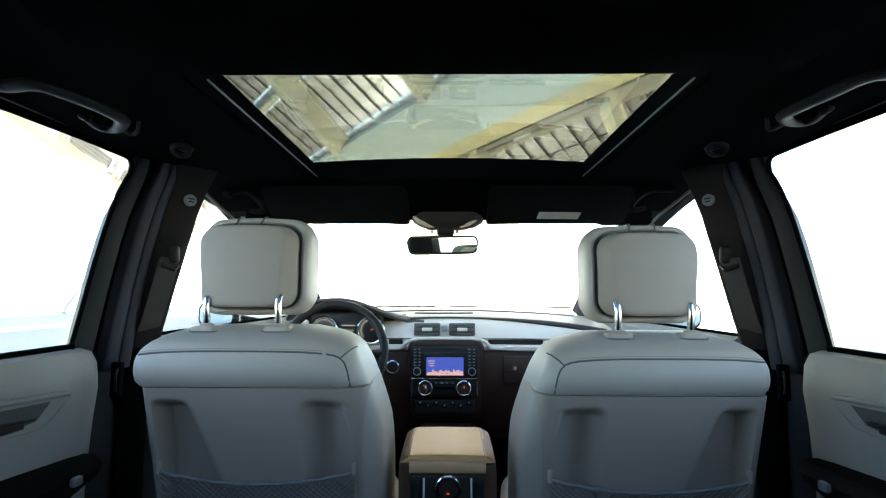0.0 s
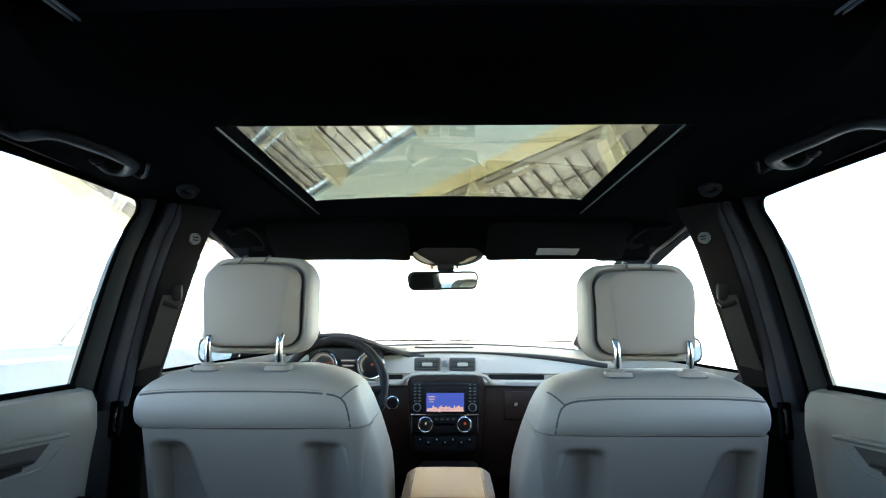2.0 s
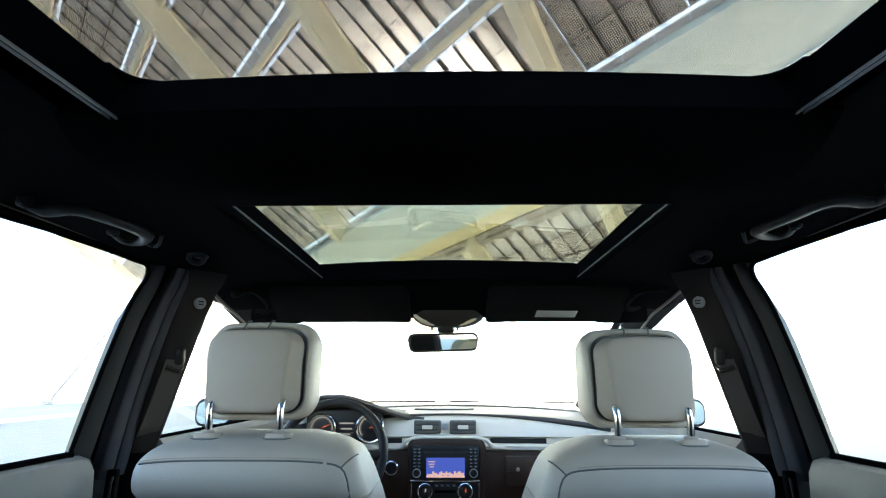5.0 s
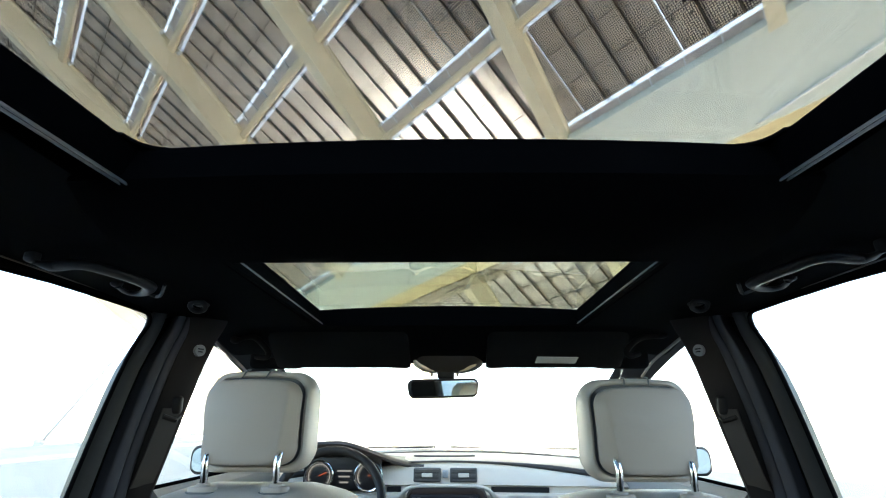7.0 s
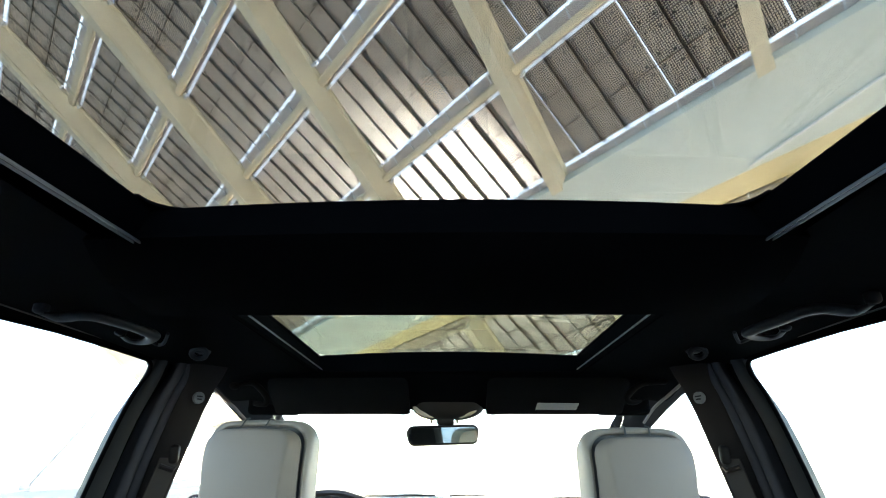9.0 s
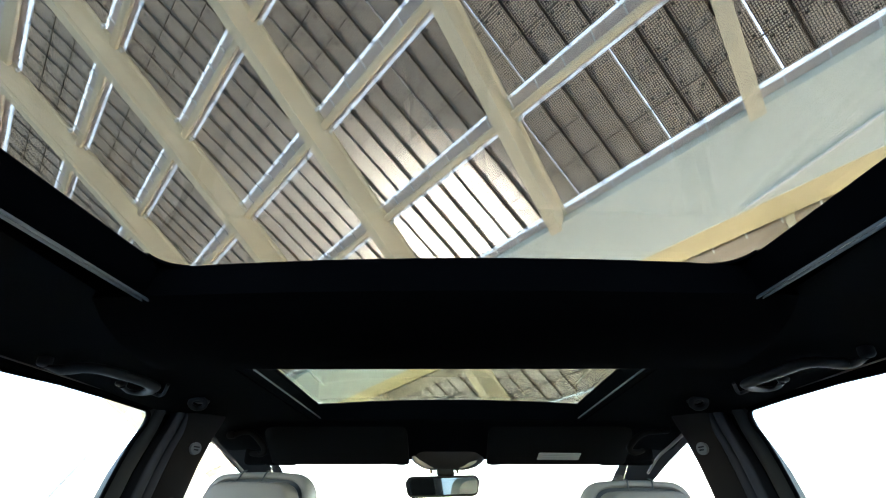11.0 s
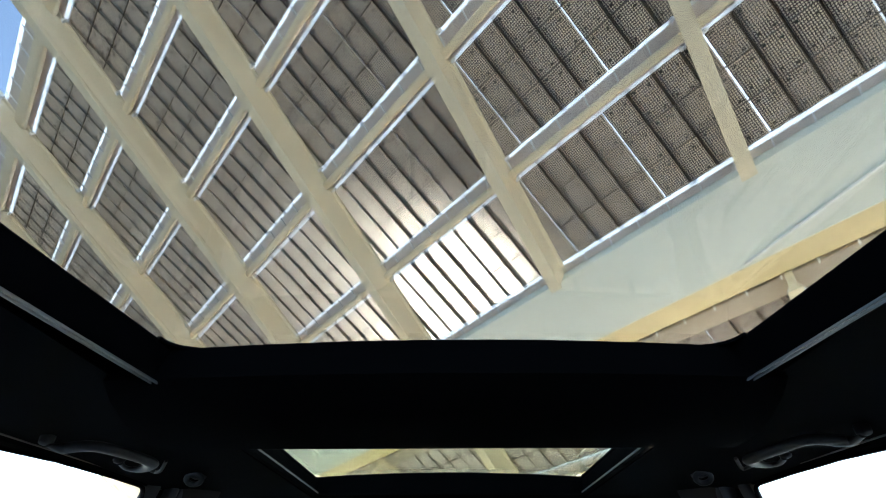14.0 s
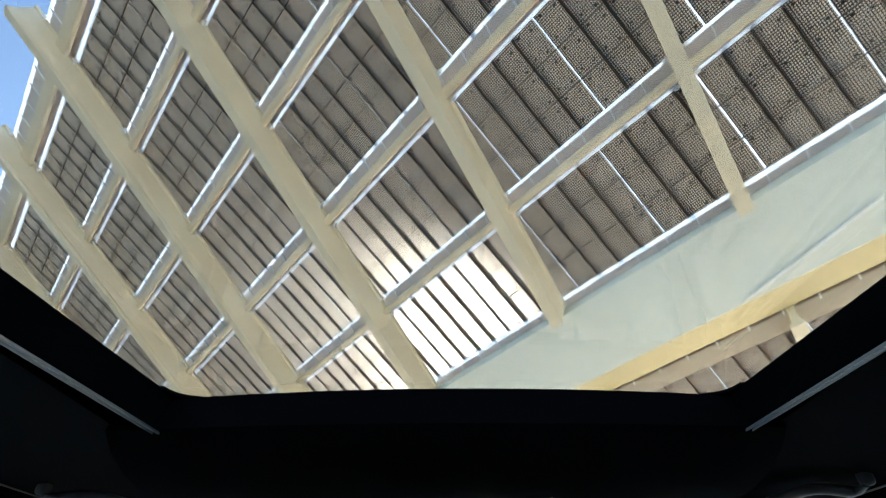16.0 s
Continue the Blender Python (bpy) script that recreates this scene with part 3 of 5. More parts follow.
# ---- rear doors ----
def rear_door(sx):
    d = thing("rear_door", "grey trimmed rear car door with black window frame", "car door", "rear doors", (sx * 0.77, 0.5, 0.35))
    bm = bmesh.new()
    rows = []
    prof = [(0.800, 1.047), (0.775, 1.050), (0.748, 1.043), (0.733, 1.02), (0.727, 0.97), (0.735, 0.90), (0.742, 0.80), (0.745, 0.62), (0.750, 0.42), (0.80, 0.40)]
    for y, k in ((-0.10, 1.0), (0.3, 1.0), (0.90, 1.0), (1.06, 1.0), (1.105, 0.9), (1.124, 0.65), (1.132, 0.2)):
        rows.append([(sx * (0.80 - (0.80 - x) * k), y, z - (1 - k) * 0.035 * (z > 0.95)) for x, z in prof])
    loft(bm, rows)
    under(part("trim_panel", bm, DOORTRIM), d)
    bm = bmesh.new()
    tube(bm, [(sx * (side_x(1.452) - 0.021), y, z) for y, z in ((1.125, 1.4695), (1.06, 1.4690), (0.95, 1.4675), (0.8, 1.4645), (0.4, 1.458), (-0.05, 1.454))], 0.0014, 6)
    under(part("reveal_strip", bm, REVEAL), d)
    # window frame: front upright with its rounded corner, and the glass seal
    bm = bmesh.new()
    flank_loft(bm, sx, RISE, [(0.20, -0.05), (0.03, -0.016), (0.0, -0.008), (0.04, -0.002), (0.12, 0.003), (0.24, 0.005), (0.31, 0.003), (0.335, -0.003), (0.345, -0.03)])
    base = [(1.135, 1.470), (1.135, 1.42)] + [(1.108 + 0.021 * math.cos(a), 1.4385 + 0.021 * math.sin(a)) for a in (radians(15 * k) for k in range(7))] + [(1.108, 1.470)]
    loft(bm, [[(sx * (side_x(z) - o), y, z) for y, z in base] for o in (0.0, 0.011)])
    under(part("window_frame", bm, FRAMEGREY), d)
    bm = bmesh.new()
    tube(bm, [(sx * (side_x(z) - 0.008), y, z) for z, y in ((BELT + 0.004, 1.096), (1.12, 1.096), (1.22, 1.096), (1.30, 1.099), (1.348, 1.103), (1.385, 1.110), (1.410, 1.119), (1.430, 1.1285), (1.442, 1.129), (1.452, 1.124), (1.458, 1.114), (1.460, 1.10), (1.4595, 0.98), (1.456, 0.82), (1.449, 0.70), (1.442, 0.4), (1.440, 0.0))], 0.0045, 8)
    under(part("window_seal", bm, SEAL), d)
    bm = bmesh.new()
    loft(bm, [[(sx * (side_x(z) - a), y, z + b) for a, b in ((0.010, 0.0), (-0.004, 0.004), (-0.008, 0.045), (0.012, 0.045), (0.016, 0.006))] for z, y in ((1.460, 1.12), (1.4595, 0.98), (1.456, 0.82), (1.450, 0.70), (1.446, 0.4), (1.444, -0.05))])
    under(part("upper_frame", bm, SEAL), d)
    bm = bmesh.new()
    rbox(bm, (sx * 0.778, 0.49, BELT + 0.006), (0.02, 1.18, 0.012), 0.004)
    under(part("belt_seal", bm, SEAL), d)
    # grip recess shade as a flat dark sheet, raised rail above, release lever
    bm = bmesh.new()
    tube(bm, [(sx * 0.7275, 0.70, 0.992), (sx * 0.7265, 0.87, 0.981), (sx * 0.7265, 1.00, 0.972), (sx * 0.7285, 1.018, 0.969)], [0.0055, 0.0055, 0.0055, 0.004], 10)
    under(part("grip_rail", bm, DOORTRIM), d)
    bm = bmesh.new()
    tube(bm, [(sx * 0.7305, 1.015, 0.958), (sx * 0.7310, 0.99, 0.935), (sx * 0.7325, 0.972, 0.9235), (sx * 0.7325, 0.94, 0.920), (sx * 0.7325, 0.87, 0.924), (sx * 0.7325, 0.70, 0.934)], 0.0022, 8)
    under(part("recess_rim", bm, DOORTRIM), d)
    bm = bmesh.new()
    loft(bm, [[(sx * (x + o), y, z) for x, y, z in ((0.7275, 0.972, 0.964), (0.7300, 0.945, 0.936), (0.7315, 0.90, 0.930), (0.7315, 0.70, 0.942), (0.7270, 0.70, 0.980), (0.7270, 0.92, 0.967))] for o in (0.004, -0.0015)])
    under(part("grip_shade", bm, RECESS_SHADE), d)
    bm = bmesh.new()
    rbox(bm, (sx * 0.724, 0.872, 0.9465), (0.010, 0.125, 0.007), 0.003, 3, Euler((radians(-4), 0, 0)).to_matrix().to_4x4())
    under(part("handle", bm, HANDLE, label="satin dark door release"), d)
    bm = bmesh.new()
    rbox(bm, (sx * 0.7275, 0.862, 0.9355), (0.006, 0.11, 0.013), 0.003)
    under(part("handle_cup", bm, BLACK), d)
    # armrest with a dark pad and pull
    bm = bmesh.new()
    rows = []
    for y, xi, zt, zb in ((-0.1, 0.655, 0.865, 0.76), (0.6, 0.655, 0.862, 0.76), (0.90, 0.660, 0.852, 0.77), (1.04, 0.675, 0.842, 0.79), (1.085, 0.70, 0.836, 0.80)):
        rows.append([(sx * 0.76, y, zt), (sx * (xi + 0.02), y, zt), (sx * xi, y, zt - 0.018), (sx * (xi + 0.005), y, zb + 0.02), (sx * (xi + 0.03), y, zb), (sx * 0.76, y, zb)])
    loft(bm, rows)
    under(part("armrest", bm, CARPET), d)
    bm = bmesh.new()
    rbox(bm, (sx * 0.652, 0.948, 0.832), (0.012, 0.02, 0.016), 0.004)
    under(part("pull_cap", bm, TRACK), d)
    bm = bmesh.new()
    tube(bm, [(sx * 0.668, 0.65, 0.81), (sx * 0.645, 0.72, 0.81), (sx * 0.640, 0.82, 0.81), (sx * 0.652, 0.90, 0.805), (sx * 0.668, 0.93, 0.80)], 0.011, 10)
    under(part("pull_handle", bm, SEAL), d)


for sx in (-1, 1):
    rear_door(sx)


# ---- front doors ----
def front_door(sx):
    d = thing("front_door", "grey trimmed front car door beside the seat", "car door", "front doors", (sx * 0.77, 1.9, 0.35))
    bm = bmesh.new()
    prof = [(0.800, 1.047), (0.765, 1.050), (0.745, 1.03), (0.74, 0.95), (0.75, 0.62), (0.755, 0.42), (0.80, 0.40)]
    loft(bm, [[(sx * x, y, z) for x, z in prof] for y in (1.38, 1.8, 2.3, 2.7)])
    under(part("trim_panel", bm, DOORTRIM), d)
    bm = bmesh.new()
    rbox(bm, (sx * 0.71, 1.75, 0.80), (0.09, 0.5, 0.07), 0.02)
    under(part("armrest", bm, DOORTRIM), d)
    bm = bmesh.new()
    rbox(bm, (sx * 0.782, 2.05, BELT + 0.006), (0.016, 1.3, 0.012), 0.004)
    under(part("belt_seal", bm, SEAL), d)


for sx in (-1, 1):
    front_door(sx)


# ---- front seats ----
SEAT_REAR = ((0.986, 0.995, 1.015, 1.035, 1.05, 1.0603, 1.0715, 1.081, 1.0878, 1.0921, 1.0947), (0.997, 0.989, 0.984, 0.986, 0.993, 1.003, 1.020, 1.040, 1.062, 1.095, 1.125))
SEAT_OUTER = ((0.42, 0.975, 0.986, 1.0, 1.03, 1.05, 1.0672, 1.0801, 1.0887, 1.0947), (0.163, 0.163, 0.194, 0.201, 0.202, 0.199, 0.188, 0.171, 0.148, 0.113))
SEAT_INNER = ((0.42, 0.6, 0.78, 0.83, 0.9, 0.97, 1.018, 1.0534, 1.0672, 1.0801, 1.0887, 1.0947), (0.264, 0.271, 0.275, 0.275, 0.269, 0.250, 0.233, 0.218, 0.206, 0.184, 0.155, 0.115))
SEAT_FRONT = ((0.42, 0.7, 0.9, 1.03, 1.0801, 1.0947), (1.36, 1.32, 1.27, 1.226, 1.185, 1.165))
BOLSTER = 0.058


def seat_lean(z):
    return 0.30 * max(0.0, 0.985 - z) * (1 - 0.45 * smooth01((0.85 - z) / 0.5))


def seat_rear(z):
    """How far back the leather of the backrest reaches at a height."""
    return float(np.interp(z, *SEAT_REAR)) if z >= 0.986 else 1.001 + seat_lean(z)


def seat_point(cx, flip, x, z, dz, off=0.0):
    """A point on the rear of the leather, x metres from the seat's middle towards the car's middle."""
    xi = float(np.interp(z, *SEAT_INNER))
    over = max(0.0, min(1.0, (x - (xi - BOLSTER)) / BOLSTER))
    return Vector((cx + flip * x, seat_rear(z) + BOLSTER * (1 - math.sqrt(1 - over * over)) - off, z + dz))


def seat_ring(cx, flip, z, dz):
    """Cross-section of the leather backrest at a height: a deep round bolster on the inner side, a tight corner outside."""
    xi, xo, yf, yr = (float(np.interp(z, *SEAT_INNER)), -float(np.interp(z, *SEAT_OUTER)) * (1.0 if flip > 0 else 0.94), float(np.interp(z, *SEAT_FRONT)), seat_rear(z))
    front = min(0.05, 0.45 * (yf - yr))
    side = min(BOLSTER, 0.5 * (yf - yr))
    out = []
    for x, y, r, qx, qy, a0 in ((xi - side, yr + side, side, 1, -1, 270), (xi - front, yf - front, front, 1, 1, 0), (xo + front, yf - front, front, -1, 1, 90), (xo + 0.028, yr + min(0.028, side), min(0.028, side), -1, -1, 180)):
        rx = side if a0 == 270 else (0.028 if a0 == 180 else front)
        sunk = 0.075 if a0 == 180 and z < 0.986 else 0.0
        out += [(x + rx * math.cos(radians(a0 + 9 * k)), y + sunk + r * math.sin(radians(a0 + 9 * k))) for k in range(11)]
    if z < 0.986:
        out += [(xi - side - 0.012, yr + 0.075), (xi - side - 0.004, yr + 0.006)]
    return [Vector((cx + flip * x, y, z + dz)) for x, y in out]


def front_seat(cx, hx, dz, flip):
    s = thing("front_seat", "pale grey leather front seat with net pocket on its back", "car seat", "front seats", (cx, 1.2, 0.30))
    # moulded back shell with two knee hollows
    bm = bmesh.new()
    W, z0, z1, nx, nz = 0.220, 0.40, 0.985, 80, 110
    sc = cx + 0.026 * flip
    lean = seat_lean
    grid = []
    for j in range(nz + 1):
        z = z0 + (z1 - z0) * j / nz
        row = []
        for i in range(nx + 1):
            u = -1 + 2 * i / nx
            y = 0.993 + lean(z) + 0.05 * abs(u) ** 36 + 0.006 * u * u
            for side in (-1, 1):
                hx_ = u * side
                reach = smooth01((0.962 - z) / 0.020) * smooth01((z - 0.50) / 0.42)
                if side == flip:
                    prof = smooth01((hx_ - 0.40) / 0.16) * (1 - smooth01((hx_ - 0.56 - 0.3 * (0.95 - z)) / 0.32))
                else:
                    prof = smooth01((hx_ - 0.52 + 1.5 * (0.95 - z)) / 0.14) * (1 - smooth01((hx_ - 0.80) / 0.07))
                y += 0.044 * reach * prof
            row.append(bm.verts.new((sc + W * u, y, z + dz)))
        grid.append(row)
    for j in range(nz):
        for i in range(nx):
            bm.faces.new((grid[j][i], grid[j][i + 1], grid[j + 1][i + 1], grid[j + 1][i]))
    g = bmesh.ops.extrude_face_region(bm, geom=bm.faces[:])
    bmesh.ops.translate(bm, vec=(0, 0.035, 0), verts=[v for v in g["geom"] if isinstance(v, bmesh.types.BMVert)])
    under(part("back_shell", bm, SHELL, label="moulded grey plastic back shell"), s)
    # leather over the top of the backrest, and the backrest with its inner bolster below
    bm = bmesh.new()
    loft(bm, [seat_ring(cx, flip, z, dz) for z in (0.9865, 0.99, 0.997, 1.006, 1.015, 1.025, 1.035, 1.045, 1.0535, 1.0603, 1.0672, 1.0741, 1.0801, 1.0844, 1.0887, 1.0921, 1.0947)])
    under(part("top_wrap", bm, LEATHER), s)
    bm = bmesh.new()
    loft(bm, [seat_ring(cx, flip, z, dz) for z in (0.42, 0.50, 0.58, 0.66, 0.74, 0.80, 0.85, 0.89, 0.92, 0.945, 0.965, 0.98, 0.9855)])
    under(part("backrest", bm, LEATHER), s)
    bm = bmesh.new()
    rows = []
    for y, hw in ((1.17, 0.22), (1.21, 0.25), (1.55, 0.265), (1.67, 0.25), (1.71, 0.2)):
        rows.append([(cx + a, y, 0.52 + b) for a, b in rrect(2 * hw, 0.17, 0.06, 5)])
    loft(bm, rows)
    under(part("seat_cushion", bm, LEATHER), s)
    bm = bmesh.new()
    rbox(bm, (cx, 1.43, 0.37), (0.42, 0.5, 0.16), 0.03)
    under(part("seat_base", bm, BLACK), s)
    # seams: along the top edge, down beside the bolster, and a branch over the shoulder
    for r, off in ((0.0020, 0.0), (0.0009, 0.0006)):
        bm = bmesh.new()
        dz2 = 0.0045 if r < 0.0015 else 0.0
        across = [-0.185 * (1.0 if flip > 0 else 0.94) + 0.0089 * k for k in range(40)]
        tube(bm, [seat_point(cx, flip, x, 1.053 + dz2 - 0.008 * (abs(x) / 0.2) ** 4, dz, off) for x in across], r, 6)
        under(part("seam", bm, SEAM if r > 0.0015 else SHELL), s)
    bm = bmesh.new()
    tube(bm, [seat_point(cx, flip, x, z, dz) for x, z in ((0.170, 1.0488), (0.184, 1.046), (0.195, 1.041), (0.203, 1.033), (0.208, 1.022), (0.212, 1.006), (0.214, 0.9875))], 0.0020, 6)
    under(part("seam", bm, SEAM), s)
    bm = bmesh.new()
    tube(bm, [seat_point(cx, flip, x, z, dz) for x, z in ((0.196, 1.0405), (0.202, 1.047), (0.208, 1.052), (0.213, 1.0555), (0.2165, 1.0565))], 0.0016, 6)
    under(part("seam", bm, SEAM), s)
    # net pocket
    top = lambda q: 0.818 - 0.020 * (1 - (2 * q - 1) ** 2)
    yb = lambda z: 0.988 + lean(z)
    bm = bmesh.new()
    tube(bm, [(cx + 0.028 * flip - 0.188 + 0.376 * k / 24, yb(0.82) - 0.006 * math.sin(math.pi * k / 24), top(k / 24) + dz + 0.0012 * math.sin(k * 2.4)) for k in range(25)], 0.0036, 8)
    pocket = under(part("net_pocket", bm, NET, label="grey elastic net map pocket"), s)
    bm = bmesh.new()
    for d in (-1, 1):
        for k in range(-34, 44):
            a = []
            for q in range(25):
                xx = -0.188 + 0.376 * q / 24
                zz = 0.50 + 0.011 * k + (xx + 0.188) * 0.9 if d > 0 else 0.50 + 0.011 * k - (xx - 0.188) * 0.9
                if 0.50 < zz < top(q / 24):
                    a.append((cx + 0.028 * flip + xx, yb(zz) - 0.001 * d - 0.006 * math.sin(math.pi * q / 24), zz + dz))
            if len(a) > 2:
                tube(bm, a, 0.0010, 4)
    part("net_mesh", bm, NET, smooth=False).parent = pocket
    for q in (0, 1):
        bm = bmesh.new()
        rbox(bm, (cx + 0.028 * flip - 0.190 + 0.38 * q, yb(0.83) + 0.004, 0.826 + dz), (0.010, 0.012, 0.026), 0.004)
        part("clip", bm, SHELL).parent = pocket
    # head restraint: front pad, dark groove, rear cover, two posts with collars
    hz = 1.222 + dz * 1.35
    bow = lambda b: 0.014 * smooth01((b - 0.015) / 0.085) + 0.004 * smooth01(-b / 0.09)
    crown = lambda a, b: 0.007 * smooth01((b - 0.03) / 0.05) * (1 - (a / 0.115) ** 2)

    def cushion(levels, r, dzz, curl, taper=0.0):
        bm = bmesh.new()
        loft(bm, [[(hx + dx * flip + a * (1 - taper * smooth01((1.098 - y) / 0.03) * smooth01((0.06 - b) / 0.13)), y + bow(b) * f + curl * a * a, hz + dzz + b + crown(a, b)) for a, b in rrect(w, h, r * min(1.0, w / 0.19), 8, 9)] for y, w, h, f, dx in levels])
        return bm

    bm = cushion(((1.126, 0.207, 0.178, 1.0, -0.001), (1.118, 0.209, 0.180, 1.0, -0.001), (1.1145, 0.212, 0.184, 1.0, 0.0), (1.1135, 0.217, 0.190, 1.0, 0.001), (1.1155, 0.224, 0.198, 1.0, 0.001), (1.123, 0.231, 0.205, 0.9, 0.001), (1.15, 0.235, 0.209, 0.4, 0.001), (1.19, 0.232, 0.206, 0.0, 0.001), (1.212, 0.225, 0.190, 0.0, 0.004), (1.22, 0.19, 0.15, 0.0, 0.004)), 0.038, -0.003, 0.0)
    head = under(part("head_restraint", bm, LEATHER), s)
    levels = [(y, w, h, 1.0, -0.0025 - 0.004 * smooth01((1.1 - y) / 0.03)) for y, w, h in ((1.124, 0.196, 0.152), (1.112, 0.202, 0.162), (1.104, 0.2040, 0.1665), (1.098, 0.2035, 0.168), (1.088, 0.196, 0.168), (1.073, 0.183, 0.166), (1.0685, 0.180, 0.164), (1.0660, 0.176, 0.160))]
    levels += [(1.0645 - 0.0004 * k, 0.170 * q, 0.154 * q, 1.0, -0.0065) for k, q in enumerate((1.0, 0.9, 0.78, 0.64, 0.5, 0.35, 0.2, 0.07))]
    part("rear_cover", cushion(levels, 0.032, -0.005, 0.4, 0.11), SHELL, label="smooth grey rear cover of the head restraint", angle=24).parent = head
    part("gap_seal", cushion(((1.1225, 0.209, 0.180, 1.0, -0.001), (1.134, 0.209, 0.180, 1.0, -0.001)), 0.036, -0.003, 0.0), SEAM).parent = head
    for k in (-1, 1):
        bm = bmesh.new()
        x = hx - (0.013 if flip > 0 else -0.004) + 0.027 * k
        tube(bm, [(x - 0.004, 1.112, hz + 0.086), (x - 0.002, 1.122, hz + 0.093), (x, 1.1262, hz + 0.1005), (x + 0.002, 1.1342, hz + 0.1082), (x + 0.002, 1.152, hz + 0.1112)], 0.0019, 6)
        part("notch", bm, SEAM).parent = head
        bm = bmesh.new()
        x = hx + 0.0735 * k
        tube(bm, [(x, 1.075, 1.06 + dz), (x, 1.071, 1.10 + dz), (x, 1.066, 1.138 + dz), (x, 1.068, 1.150 + dz), (x, 1.078, 1.158 + dz), (x, 1.11, 1.160 + dz)], 0.0072, 14)
        part("post", bm, CHROME, label="chrome head restraint post").parent = head
        bm = bmesh.new()
        loft(bm, [[(x + a, 1.072 + b, z + dz) for a, b in rrect(w, h, 0.014, 5)] for z, w, h in ((1.078, 0.055, 0.041), (1.0920, 0.054, 0.040), (1.0960, 0.050, 0.036), (1.0968, 0.030, 0.024), (1.1010, 0.026, 0.021), (1.1020, 0.018, 0.016))])
        under(part("collar", bm, SHELL), s)
        # dark ring that paints the shadow outline round the collar
        bm = bmesh.new()
        loft(bm, [[(x + a, 1.072 + b, z + dz) for a, b in rrect(0.061, 0.047, 0.016, 5)] for z in (1.078, 1.0868)])
        under(part("collar_shadow", bm, SEAM), s)
    return s


front_seat(-0.397, -0.420, 0.0, 1)
front_seat(0.416, 0.420, -0.012, -1)


# ---- dashboard ----
DX = -0.0165


def dash():
    d = thing("dashboard", "two-tone grey dashboard with dark wood trim", "dashboard", at=(0, 2.5, 0.5))

    def run(prof, x0, x1, bow=0.10, n=24, drop=0.0):
        bm = bmesh.new()
        loft(bm, [[(x, y - bow * x * x, z - drop * x * x) for y, z in prof] for x in (x0 + (x1 - x0) * k / n for k in range(n + 1))])
        return bm

    def sagged(prof, x0, x1, n=24):
        """Like run, but each corner of the section has its own sag towards the doors."""
        bm = bmesh.new()
        loft(bm, [[(x, y - 0.10 * x * x, z - sag * x * x) for y, z, sag in prof] for x in (x0 + (x1 - x0) * k / n for k in range(n + 1))])
        return bm

    under(part("top_pad", sagged([(2.33, 1.049, 0.12), (2.335, 1.058, 0.12), (2.36, 1.064, 0.115), (2.42, 1.067, 0.10), (2.60, 1.070, 0.07), (2.82, 1.071, 0.05), (2.82, 0.94, 0), (2.36, 0.94, 0), (2.335, 1.040, 0.12)], -0.74, 0.74), PAD), d)
    under(part("defroster_ledge", sagged([(2.70, 1.068, 0.06), (2.705, 1.075, 0.06), (2.73, 1.0775, 0.06), (2.80, 1.078, 0.06), (2.80, 1.05, 0.06)], -0.66, 0.66), DASHTOP), d)
    bm = bmesh.new()
    loft(bm, [[(-0.022 + w * math.cos(a), 2.455 + 0.045 * w / 0.142 * math.sin(a), z) for a in (2 * math.pi * k / 40 for k in range(40))] for w, z in ((0.142, 1.060), (0.142, 1.0705), (0.137, 1.0725))])
    under(part("speaker_grille", bm, [DASHTOP]), d)
    bm = bmesh.new()
    loft(bm, [[(-0.022 + w * math.cos(a), 2.453 + 0.045 * w / 0.142 * math.sin(a), z) for a in (2 * math.pi * k / 40 for k in range(40))] for w, z in ((0.128, 1.066), (0.128, 1.0732), (0.115, 1.0738))])
    under(part("speaker_mesh", bm, PAD), d)
    under(part("upper_panel", sagged([(2.34, 1.050, 0.12), (2.322, 1.042, 0.12), (2.304, 1.012, 0.07), (2.286, 0.965, 0), (2.30, 0.958, 0), (2.36, 0.958, 0), (2.38, 1.04, 0.12)], -0.74, 0.74), DASHGREY), d)
    under(part("lower_lip", run([(2.276, 0.936), (2.268, 0.928), (2.27, 0.914), (2.29, 0.907), (2.34, 0.907), (2.34, 0.936)], -0.74, 0.74), DASHGREY), d)
    under(part("slot_strip", run([(2.300, 0.96), (2.300, 0.936), (2.36, 0.936), (2.36, 0.96)], -0.735, 0.735), DASHGREY), d)
    for x0, x1 in ((-0.265, -0.205), (0.178, 0.42)):
        under(part("slot", run([(2.292, 0.957), (2.292, 0.937), (2.31, 0.937), (2.31, 0.957)], x0, x1), BLACK), d)
    under(part("wood_panel", run([(2.285, 0.906), (2.278, 0.84), (2.285, 0.74), (2.32, 0.62), (2.40, 0.50), (2.60, 0.50), (2.60, 0.906)], -0.735, 0.735), WOOD), d)
    # dark edge line of the pad and the grey arch over the centre console
    bm = bmesh.new()
    edge = [-0.70 + 1.40 * k / 28 for k in range(29)]
    tube(bm, [(x, 2.328 - 0.10 * x * x, 1.0535 - 0.12 * x * x) for x in edge], [0.0042 + 0.0085 * smooth01((abs(x) - 0.12) / 0.45) for x in edge], 8)
    under(part("pad_edge", bm, DASHTOP), d)
    bm = bmesh.new()
    pts = [(-0.262, 0.9215), (-0.232, 0.9215), (-0.212, 0.9235), (-0.199, 0.930), (-0.190, 0.941), (-0.178, 0.953), (-0.158, 0.962), (-0.12, 0.966), (-0.0085, 0.967)]
    pts += [(-0.017 - x, z) for x, z in reversed(pts[:-1])]
